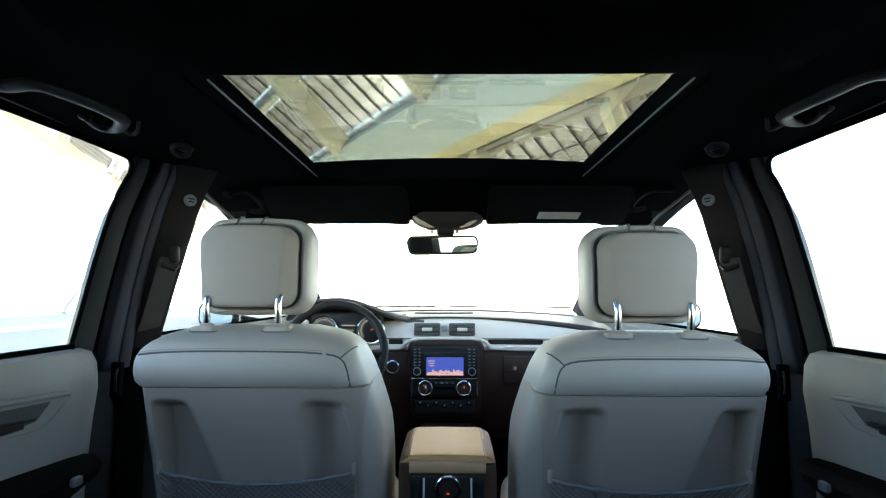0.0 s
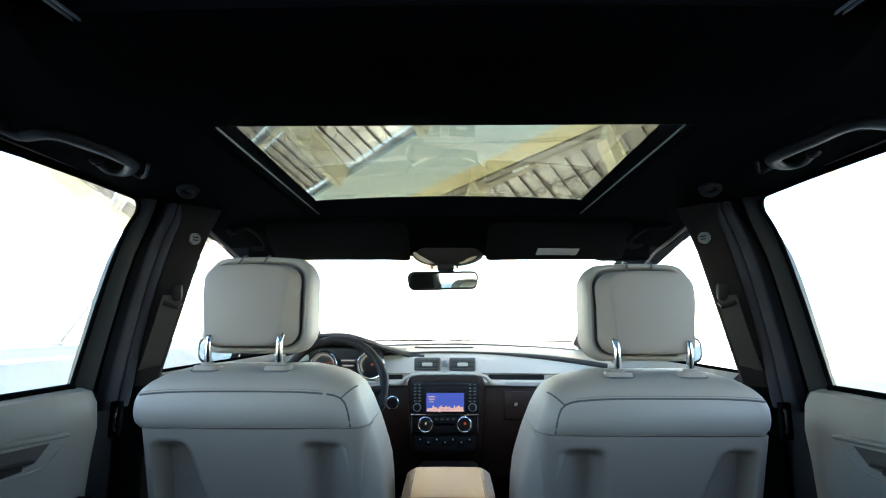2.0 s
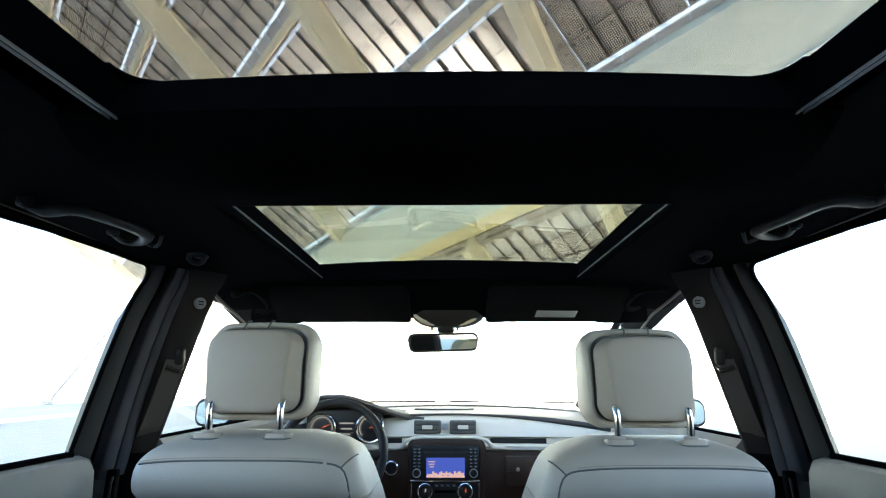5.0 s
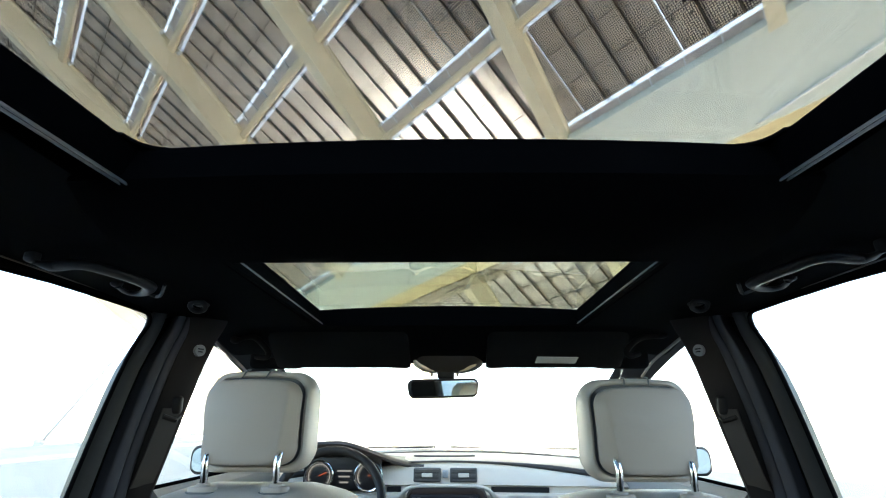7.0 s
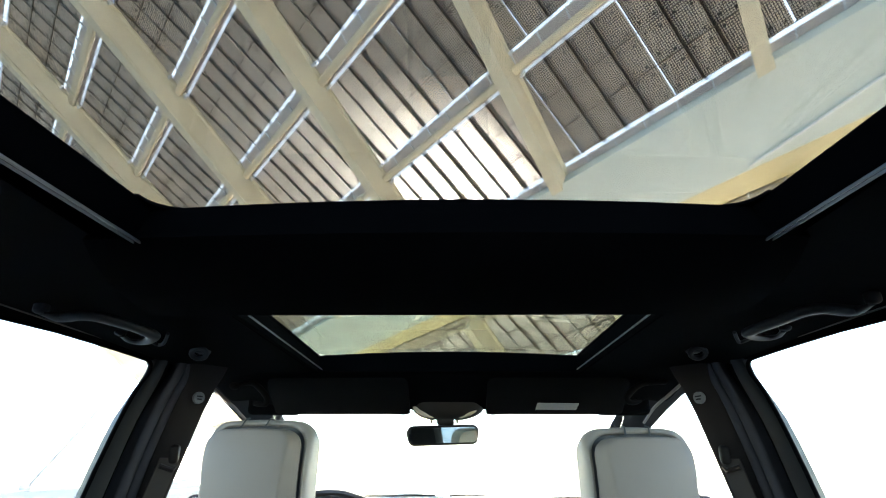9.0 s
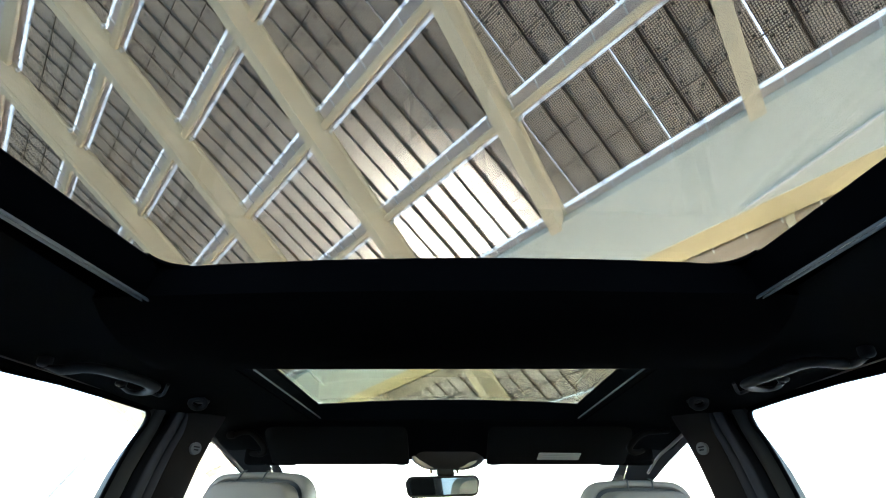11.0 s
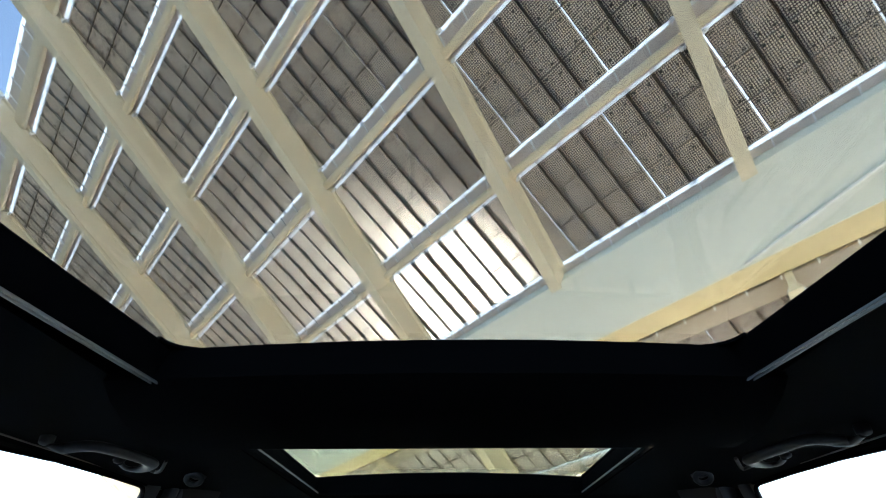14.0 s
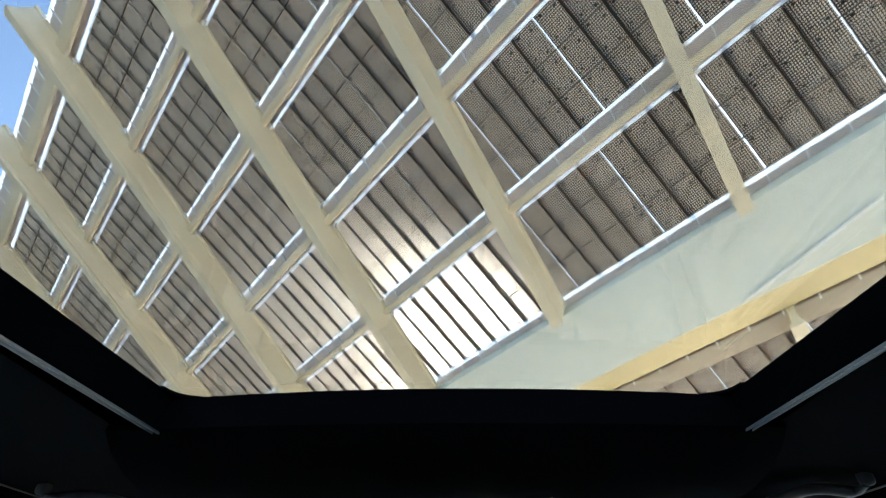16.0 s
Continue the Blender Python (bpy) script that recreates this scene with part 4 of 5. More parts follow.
    tube(bm, [(x, 2.262 - 0.030 * smooth01((z - 0.9215) / 0.03), z) for x, z in pts], [0.008, 0.009, 0.010, 0.0105, 0.009, 0.0075, 0.007, 0.0065, 0.0065, 0.0065, 0.007, 0.0075, 0.009, 0.0105, 0.010, 0.009, 0.008], 10)
    under(part("arch_trim", bm, DASHGREY), d)
    # centre vents
    for k in (-1, 1):
        bm = bmesh.new()
        rbox(bm, (DX + 0.078 * k, 2.292, 1.003), (0.116, 0.03, 0.056), 0.006)
        v = under(part("vent", bm, VENT), d)
        for q in range(5):
            bm = bmesh.new()
            rbox(bm, (DX + 0.078 * k, 2.275, 1.023 - 0.010 * q), (0.100, 0.006, 0.004), 0)
            o = part("slat", bm, DASHTOP if q % 2 else VENT)
            o.parent = v
        bm = bmesh.new()
        rbox(bm, (DX + 0.078 * k, 2.272, 1.003), (0.046, 0.008, 0.016), 0.003)
        o = part("thumb_grip", bm, DASHGREY)
        o.parent = v
    bm = bmesh.new()
    rbox(bm, (DX, 2.290, 1.006), (0.024, 0.02, 0.028), 0.004)
    under(part("hazard_switch", bm, SILVER), d)
    # glove box
    bm = bmesh.new()
    rbox(bm, (0.42, 2.262, 0.83), (0.36, 0.012, 0.12), 0.006)
    g = under(part("glove_box_lid", bm, WOOD), d)
    bm = bmesh.new()
    cyl(bm, (0.290, 2.258, 0.838), (0.290, 2.250, 0.838), 0.009, 16)
    o = part("lock", bm, CHROME)
    o.parent = g
    bm = bmesh.new()
    rbox(bm, (0.272, 2.254, 0.826), (0.055, 0.004, 0.004), 0)
    o = part("pull_slot", bm, BLACK)
    o.parent = g
    # ignition
    bm = bmesh.new()
    tube(bm, arc((-0.246, 2.268, 0.839), 0.026, 0, 360, 24, (1, 0, 0), (0, 0, 1))[:-1], 0.005, 8, True)
    under(part("ignition_ring", bm, CHROME), d)
    bm = bmesh.new()
    cyl(bm, (-0.246, 2.28, 0.839), (-0.246, 2.262, 0.839), 0.022, 20)
    under(part("ignition_switch", bm, BLACK), d)
    # instrument hood and dials
    bm = bmesh.new()
    rows = []
    for k in range(33):
        x = -0.68 + 0.57 * k / 32
        if x < -0.457:
            z = 1.066 + 0.078 * max(0.0, 1 - abs((x + 0.457) / 0.2235) ** 2.6) ** 0.6
        else:
            z = 1.044 + 0.100 * (1 - smooth01((x + 0.457) / 0.34))
        f = max(0.0, (z - 1.044) / 0.100)
        yf = 2.13 + 0.185 * smooth01((x + 0.38) / 0.24)
        rows.append([(x, yf, z - 0.012), (x, yf + 0.006, z - 0.003), (x, yf + 0.02, z), (x, 2.345, 1.050 + 0.064 * f), (x, 2.46, 1.060 + 0.024 * f), (x, 2.46, 1.03), (x, 2.345, 1.034 + 0.056 * f), (x, yf + 0.014, z - 0.024)])
    loft(bm, rows)
    under(part("instrument_hood", bm, DASHTOP), d)
    bm = bmesh.new()
    rbox(bm, (-0.45, 2.25, 1.012), (0.33, 0.02, 0.135), 0.01)
    cl = under(part("instrument_panel", bm, BLACK), d)
    for x in (-0.545, -0.338):
        bm = bmesh.new()
        tube(bm, arc((x, 2.232, 1.003), 0.057, 0, 360, 32, (1, 0, 0), (0, 0, 1))[:-1], 0.0055, 8, True)
        o = part("dial_rim", bm, CHROME)
        o.parent = cl
        bm = bmesh.new()
        tube(bm, arc((x, 2.234, 1.003), 0.045, -40, 220, 28, (1, 0, 0), (0, 0, 1)), 0.0022, 6)
        for a in range(-40, 221, 20):
            c, s_ = math.cos(radians(a)), math.sin(radians(a))
            tube(bm, [(x + 0.036 * c, 2.234, 1.003 + 0.036 * s_), (x + 0.045 * c, 2.234, 1.003 + 0.045 * s_)], 0.0018, 4)
        o = part("dial_scale", bm, GAUGE)
        o.parent = cl
        bm = bmesh.new()
        tube(bm, [(x, 2.232, 1.003), (x + 0.03, 2.232, 1.016)], 0.0025, 6)
        o = part("needle", bm, NEEDLE)
        o.parent = cl
    bm = bmesh.new()
    for k in range(3):
        rbox(bm, (-0.44, 2.238, 1.022 - 0.022 * k), (0.06 - 0.012 * k, 0.004, 0.006), 0)
    o = part("display_bars", bm, GAUGE)
    o.parent = cl


dash()


def centre_stack():
    d = thing("centre_console", "dark wood centre console with audio screen and climate dials", "console", at=(DX, 2.2, 0.5))
    bm = bmesh.new()
    rows = []
    for y, g in ((2.30, 0.0), (2.245, 0.0), (2.232, -0.012), (2.226, -0.04)):
        ring = []
        for x, z in rrect(0.336 + g, 0.36 + g, 0.05, 6):
            t = (0.18 - z) / 0.36
            ring.append((DX + 0.006 + x * (1.0 - 0.10 * smooth01(t * 1.2 - 0.35)), y + 0.05 * t, 0.787 + z))
        rows.append(ring)
    loft(bm, rows)
    under(part("surround", bm, WOOD), d)
    bm = bmesh.new()
    rbox(bm, (DX, 2.226, 0.870), (0.29, 0.02, 0.135), 0.012)
    rad = under(part("audio_unit", bm, BLACK), d)
    bm = bmesh.new()
    rbox(bm, (DX + 0.002, 2.213, 0.856), (0.19, 0.008, 0.112), 0.005)
    o = part("bezel", bm, BLACK)
    o.parent = rad
    bm = bmesh.new()
    rbox(bm, (DX + 0.002, 2.209, 0.851), (0.160, 0.004, 0.076), 0)
    o = part("screen", bm, SCREEN_BLUE, label="lit blue navigation screen")
    o.parent = rad
    bm = bmesh.new()
    rng = random.Random(4)
    for k in range(22):
        rbox(bm, (DX - 0.070 + 0.0069 * k, 2.2065, 0.817 + 0.5 * (0.006 + 0.016 * rng.random())), (0.0066, 0.001, 0.006 + 0.018 * rng.random()), 0)
    rbox(bm, (DX + 0.002, 2.2064, 0.8165), (0.158, 0.001, 0.006), 0)
    for k in range(3):
        rbox(bm, (DX - 0.055, 2.2065, 0.874 - 0.010 * k), (0.03 - 0.006 * k, 0.001, 0.0035), 0)
    o = part("screen_lines", bm, SCREEN_LOW)
    o.parent = rad
    for sx in (-1, 1):
        for r in range(6):
            for c in range(2):
                bm = bmesh.new()
                rbox(bm, (DX + sx * (0.108 + 0.019 * c), 2.213, 0.922 - 0.0135 * r), (0.015, 0.008, 0.008), 0.002)
                o = part("button", bm, BUTTON)
                o.parent = rad
                bm = bmesh.new()
                rbox(bm, (DX + sx * (0.108 + 0.019 * c), 2.2086, 0.922 - 0.0135 * r), (0.007, 0.0008, 0.0022), 0)
                o = part("button_mark", bm, CARD)
                o.parent = rad
        bm = bmesh.new()
        cyl(bm, (DX + sx * 0.118, 2.218, 0.829), (DX + sx * 0.118, 2.196, 0.831), 0.014, 24, 0.012)
        o = part("knob", bm, BLACK)
        o.parent = rad
        bm = bmesh.new()
        tube(bm, arc((DX + sx * 0.118, 2.212, 0.829), 0.016, 0, 360, 24, (1, 0, 0), (0, 0.1, 1))[:-1], 0.0022, 6, True)
        o = part("knob_ring", bm, SILVER)
        o.parent = rad
    # chrome bar and climate panel
    bm = bmesh.new()
    rbox(bm, (DX, 2.222, 0.798), (0.290, 0.014, 0.008), 0.003)
    under(part("chrome_bar", bm, CHROME), d)
    bm = bmesh.new()
    rbox(bm, (DX, 2.236, 0.756), (0.285, 0.02, 0.074), 0.008)
    cp = under(part("climate_panel", bm, BLACK), d)
    for sx in (-1, 1):
        bm = bmesh.new()
        rbox(bm, (DX + sx * 0.140, 2.226, 0.757), (0.005, 0.012, 0.066), 0.002)
        o = part("side_bar", bm, CHROME)
        o.parent = cp
        bm = bmesh.new()
        tube(bm, arc((DX + sx * 0.0825, 2.218, 0.758), 0.029, 0, 360, 32, (1, 0, 0), (0, 0.1, 1))[:-1], 0.0042, 8, True)
        o = part("dial_ring", bm, CHROME)
        o.parent = cp
        bm = bmesh.new()
        cyl(bm, (DX + sx * 0.0825, 2.23, 0.758), (DX + sx * 0.0825, 2.208, 0.760), 0.024, 28, 0.021)
        o = part("dial", bm, BLACK)
        o.parent = cp
        bm = bmesh.new()
        rbox(bm, (DX + sx * 0.0825 + 0.002, 2.2065, 0.764), (0.006, 0.002, 0.012), 0)
        o = part("dial_mark", bm, NEEDLE if sx > 0 else GAUGE)
        o.parent = cp
    for k in range(4):
        bm = bmesh.new()
        rbox(bm, (DX - 0.036 + 0.024 * k, 2.225, 0.779), (0.019, 0.006, 0.012), 0.002)
        o = part("button", bm, BUTTON)
        o.parent = cp
        bm = bmesh.new()
        rbox(bm, (DX - 0.036 + 0.024 * k, 2.2215, 0.779), (0.007, 0.0008, 0.003), 0)
        o = part("button_mark", bm, CARD)
        o.parent = cp
    bm = bmesh.new()
    rbox(bm, (DX, 2.225, 0.757), (0.085, 0.004, 0.010), 0.002)
    o = part("slot", bm, SEAL)
    o.parent = cp
    bm = bmesh.new()
    rbox(bm, (DX, 2.252, 0.675), (0.27, 0.02, 0.07), 0.015)
    sw = under(part("switch_panel", bm, BLACK), d)
    for k in range(7):
        bm = bmesh.new()
        rbox(bm, (DX - 0.105 + 0.035 * k, 2.240, 0.690 - 0.012 * (k % 2)), (0.026, 0.008, 0.02), 0.003)
        o = part("switch", bm, PILLAR)
        o.parent = sw
        bm = bmesh.new()
        rbox(bm, (DX - 0.105 + 0.035 * k, 2.2352, 0.694 - 0.012 * (k % 2)), (0.007, 0.001, 0.005), 0)
        o = part("switch_mark", bm, CARD)
        o.parent = sw
    bm = bmesh.new()
    rbox(bm, (0, 1.95, 0.46), (0.25, 0.62, 0.30), 0.03)
    under(part("tunnel", bm, BLACK), d)


centre_stack()


def armrest_box():
    d = thing("armrest_console", "beige leather armrest box between the front seats", "armrest", at=(0.01, 1.25, 0.32))
    bm = bmesh.new()
    rows = []
    for y, w, z in ((1.083, 0.150, 0.8335), (1.0845, 0.152, 0.8362), (1.09, 0.153, 0.8375), (1.13, 0.153, 0.8405), (1.18, 0.153, 0.8430), (1.23, 0.152, 0.8455), (1.255, 0.151, 0.8460), (1.266, 0.147, 0.8445), (1.272, 0.138, 0.838)):
        h = w / 2
        low = 0.823
        rows.append([(0.001 + a, y, b) for a, b in ((-h - 0.021, low), (-h - 0.020, z - 0.011), (-h - 0.012, z - 0.005), (-h - 0.004, z - 0.001), (-h, z), (-h * 0.9, z + 0.0008), (0.0, z + 0.002), (h * 0.9, z + 0.0008), (h, z), (h + 0.004, z - 0.001), (h + 0.012, z - 0.005), (h + 0.020, z - 0.011), (h + 0.021, low))])
    loft(bm, rows)
    lid = under(part("lid", bm, [BEIGE, LIDSHADE], label="padded beige leather lid, shade on its flanks painted brown"), d)
    # darker brown on the sloping sides paints their shade
    for f in lid.data.polygons:
        f.material_index = int(abs(f.center.x - 0.001) > 0.0785)
    for sx in (-1, 1):
        bm = bmesh.new()
        tube(bm, [(0.001 + sx * 0.0755, y, z) for y, z in ((1.0845, 0.8365), (1.09, 0.8378), (1.13, 0.8408), (1.18, 0.8433), (1.23, 0.8458), (1.255, 0.8463))], 0.0016, 6)
        part("lid_seam", bm, LIP).parent = lid
    bm = bmesh.new()
    rows = []
    for z, w in ((0.36, 0.19), (0.60, 0.200), (0.79, 0.202), (0.812, 0.200), (0.8195, 0.194)):
        rows.append([(0.001 + a, 1.163 + b, z) for a, b in rrect(w, 0.168, 0.03, 5)])
    loft(bm, rows)
    under(part("box", bm, CONSOLE), d)
    # console's top edge, with the light from above painted in tan
    bm = bmesh.new()
    loft(bm, [[(0.001 + x, y, z) for y, z in ((1.090, 0.8285), (1.0805, 0.8300), (1.0765, 0.8290), (1.0735, 0.8265), (1.0715, 0.8225), (1.0706, 0.8170), (1.0712, 0.8110), (1.0735, 0.806), (1.090, 0.806))] for x in (-0.0765, -0.074, 0.074, 0.0765)])
    under(part("lit_lid_edge", bm, LIP), d)
    bm = bmesh.new()
    rbox(bm, (0.001, 1.074, 0.730), (0.150, 0.012, 0.15), 0.006)
    pn = under(part("rear_panel", bm, BLACK), d)
    bm = bmesh.new()
    tube(bm, arc((0.002, 1.064, 0.780), 0.023, 0, 360, 32, (1, 0, 0), (0, 0, 1))[:-1], 0.0032, 8, True)
    o = part("dial_ring", bm, CHROME)
    o.parent = pn
    bm = bmesh.new()
    cyl(bm, (0.002, 1.07, 0.780), (0.002, 1.056, 0.780), 0.019, 28, 0.017)
    o = part("dial", bm, BLACK)
    o.parent = pn
    bm = bmesh.new()
    rbox(bm, (0.002, 1.0552, 0.774), (0.005, 0.001, 0.003), 0)
    o = part("dial_mark", bm, NEEDLE)
    o.parent = pn
    for sx in (-1, 1):
        bm = bmesh.new()
        rbox(bm, (0.001 + sx * 0.047, 1.066, 0.780), (0.004, 0.006, 0.038), 0.001)
        o = part("slider", bm, CARD)
        o.parent = pn
        bm = bmesh.new()
        rbox(bm, (0.001 + sx * 0.062, 1.066, 0.777), (0.016, 0.006, 0.03), 0.003)
        o = part("button", bm, PILLAR)
        o.parent = pn


armrest_box()


def steering_wheel():
    d = thing("steering_wheel", "dark leather steering wheel before the driver seat", "steering wheel", at=(-0.405, 1.80, 0.95))
    tilt = radians(24)
    ux, uz, ax = Vector((1, 0, 0)), Vector((0, math.sin(tilt), math.cos(tilt))), Vector((0, -math.cos(tilt), math.sin(tilt)))
    c = Vector((-0.405, 1.80, 0.955))
    bm = bmesh.new()
    tube(bm, arc(c, 0.182, 0, 360, 56, ux, uz)[:-1], 0.0155, 14, True)
    under(part("rim", bm, BLACK), d)
    bm = bmesh.new()
    rows = []
    for k, w in ((-0.03, 0.13), (0.0, 0.15), (0.022, 0.14), (0.03, 0.10)):
        rows.append([c + ux * a + uz * (b - 0.02) + ax * k for a, b in rrect(w, w * 0.9, 0.05, 6)])
    loft(bm, rows)
    under(part("hub", bm, BLACK), d)
    for a in (0, 180, 270):
        u = ux * math.cos(radians(a)) + uz * math.sin(radians(a))
        bm = bmesh.new()
        tube(bm, [c + u * 0.05 - uz * 0.015, c + u * 0.12 - uz * 0.01, c + u * 0.175], [0.022, 0.017, 0.016], 10)
        under(part("spoke", bm, BLACK), d)
        if a != 270:
            for k in range(3):
                bm = bmesh.new()
                q = c + u * (0.085 + 0.018 * k) + ax * 0.018
                rbox(bm, q, (0.012, 0.006, 0.02), 0.002)
                under(part("switch", bm, SILVER), d)
    bm = bmesh.new()
    cyl(bm, c - ax * 0.02, (-0.405, 2.26, 0.86), 0.045, 20)
    under(part("column", bm, BLACK), d)


steering_wheel()


def curve_through(pts, n=5):
    """A smooth line through points."""
    p = [Vector(q) for q in pts]
    p = [2 * p[0] - p[1]] + p + [2 * p[-1] - p[-2]]
    out = []
    for a, b, c, e in zip(p, p[1:], p[2:], p[3:]):
        for k in range(n):
            t = k / n
            out.append(0.5 * (2 * b + (c - a) * t + (2 * a - 5 * b + 4 * c - e) * t * t + (3 * b - a - 3 * c + e) * t ** 3))
    return out + [p[-2]]


def rear_view_mirror():
    d = thing("rear_view_mirror", "black-framed rear view mirror under the windscreen header", "mirror", at=(0, 1.73, 1.35))
    m = Euler((radians(3.6), radians(-2.2), radians(12.9))).to_matrix().to_4x4()
    c = Vector((-0.018, 1.735, 1.327))
    bm = bmesh.new()
    rows = []
    for y, w, h in ((-0.012, 0.242, 0.057), (-0.008, 0.250, 0.064), (0.012, 0.246, 0.061), (0.028, 0.19, 0.04)):
        rows.append([c + (m @ Vector((a * (1 - 0.03 * (b < 0)), y, b))) for a, b in rrect(w, h, 0.022, 6)])
    loft(bm, rows)
    under(part("housing", bm, BLACK), d)
    bm = bmesh.new()
    loft(bm, [[c + (m @ Vector((a, y, b))) for a, b in rrect(0.232, 0.049, 0.016, 6)] for y in (-0.0115, -0.0145)])
    under(part("glass", bm, MIRROR), d)
    bm = bmesh.new()
    tube(bm, [c + Vector((0, 0.02, 0.01)), c + Vector((0.0, 0.03, 0.045)), c + Vector((0, 0.005, 0.075))], [0.014, 0.017, 0.026], 14)
    under(part("stem", bm, BLACK), d)
    # overhead control pod
    p = thing("overhead_console", "dark overhead lamp console above the mirror", "overhead console", at=(0, 1.62, 1.42))
    bm = bmesh.new()
    rows = []
    for z, w, dp in ((1.372, 0.12, 0.06), (1.380, 0.18, 0.10), (1.395, 0.225, 0.13), (1.425, 0.25, 0.16), (1.45, 0.26, 0.18)):
        rows.append([(a, 1.66 + b, z) for a, b in rrect(w, dp, 0.05, 7)])
    loft(bm, rows)
    under(part("pod", bm, POD), p)
    bm = bmesh.new()
    rbox(bm, (-0.008, 1.655, 1.376), (0.056, 0.05, 0.048), 0.008)
    under(part("sensor_block", bm, BLACK), p)
    for sx in (-1, 1):
        bm = bmesh.new()
        lens = curve_through([(-0.006 + sx * x, y, z) for x, y, z in ((0.034, 1.632, 1.3785), (0.055, 1.622, 1.381), (0.078, 1.612, 1.390), (0.098, 1.612, 1.404), (0.106, 1.625, 1.416))])
        tube(bm, lens, [0.005 + 0.0045 * math.sin(math.pi * k / (len(lens) - 1)) for k in range(len(lens))], 10)
        under(part("lamp_lens", bm, LENS, label="cream translucent reading lamp lens"), p)
        bm = bmesh.new()
        cyl(bm, (-0.012 + sx * 0.043, 1.68, 1.362), (-0.012 + sx * 0.043, 1.68, 1.39), 0.005, 12)
        under(part("bracket", bm, LENS), p)


rear_view_mirror()


def sun_visor(sx, card):
    d = thing("sun_visor", "folded dark sun visor against the headliner", "sun visor", "sun visors", (sx * 0.33, 1.60, 1.40))
    def face(x, y, o):
        return (sx * x, y, roof_z(0.3, y) - 0.012 - o)

    bm = bmesh.new()
    rows = []
    for x, k in ((0.122, 0.2), (0.128, 0.75), (0.14, 1.0), (0.20, 1.0), (0.30, 1.0), (0.42, 1.0), (0.52, 1.0), (0.545, 0.75), (0.555, 0.2)):
        lip = 0.003 * (smooth01((0.20 - x) / 0.05) + smooth01((x - 0.50) / 0.05))
        back = 1.475 + 0.03 * (1 - k)
        rows.append([face(x, back, -0.008), face(x, back + 0.01, 0.0), face(x, 1.53, 0.002 * k), face(x, 1.57, 0.004 * k), face(x, 1.594, 0.006 * k), face(x, 1.606, 0.009 * k + lip), face(x, 1.616, 0.007 * k + lip), face(x, 1.619, 0.0), face(x, 1.610, -0.010), face(x, 1.54, -0.010)])
    loft(bm, rows)
    under(part("board", bm, VISOR), d)
    bm = bmesh.new()
    tube(bm, [face(x, 1.612, 0.002) for x in (0.128, 0.34, 0.548)], 0.0075, 10)
    under(part("rod", bm, VISOR), d)
    if card:
        bm = bmesh.new()
        a, b, c, e = (face(x, y, 0.0070) for x, y in ((0.277, 1.588), (0.405, 1.590), (0.410, 1.562), (0.281, 1.560)))
        slab(bm, a, b, c, e, -0.0012)
        under(part("label_card", bm, CARD, label="pale warning sticker"), d)
        for k in range(3):
            bm = bmesh.new()
            y = 1.583 - 0.008 * k
            slab(bm, face(0.290, y, 0.0086), face(0.385 - 0.02 * k, y, 0.0086), face(0.385 - 0.02 * k, y - 0.003, 0.0086), face(0.290, y - 0.003, 0.0086), -0.0005)
            under(part("print_bar", bm, SILVER), d)


sun_visor(-1, False)
sun_visor(1, True)


def strap(bm, pts, wide, thick):
    """A flattened bar along a line, thick upwards and wide across."""
    m, rings = len(pts), []
    for i, p in enumerate(pts):
        d = (pts[min(i + 1, m - 1)] - pts[max(i - 1, 0)]).normalized()
        side = d.cross(Vector((0, 0, 1))).normalized()
        up = side.cross(d)
        f = i / (m - 1)
        end = 0.40 + 0.60 * smooth01(min(f / 0.14, (1 - f) / 0.42))
        rings.append([p + end * (wide * math.cos(a) * side + thick * math.sin(a) * up) for a in (2 * math.pi * k / 14 for k in range(14))])
    loft(bm, rings)


def rear_handle(sx, pts, hook):
    d = thing("grab_handle", "black grab handle above the rear door window", "grab handle", "rear grab handles", (sx * 0.60, 0.8, 1.48))
    line = curve_through([(sx * x, y, z) for x, y, z in pts])
    bm = bmesh.new()
    strap(bm, line, 0.0135, 0.0085)
    under(part("grip", bm, HANDLE), d)
    for q in (line[0], line[-1]):
        bm = bmesh.new()
        rbox(bm, (q.x + sx * 0.004, q.y, q.z + 0.010), (0.018, 0.022, 0.022), 0.007)
        under(part("mount", bm, HANDLE), d)
    bm = bmesh.new()
    tube(bm, curve_through([(sx * x, y, z) for x, y, z in hook], 4), 0.0036, 8)
    under(part("hook", bm, HANDLE), d)


def front_handle(sx, pts):
    d = thing("grab_handle", "black grab handle above the front door window", "grab handle", "front grab handles", (sx * 0.60, 1.47, 1.46))
    line = curve_through([(sx * x, y, z) for x, y, z in pts])
    bm = bmesh.new()
    tube(bm, line, [0.0062 + 0.0028 * math.sin(math.pi * i / (len(line) - 1)) for i in range(len(line))], 12)
    under(part("grip", bm, VISOR), d)
    bm = bmesh.new()
    rbox(bm, line[0] + Vector((sx * 0.004, 0.004, 0.004)), (0.024, 0.03, 0.02), 0.008)
    under(part("mount", bm, VISOR), d)


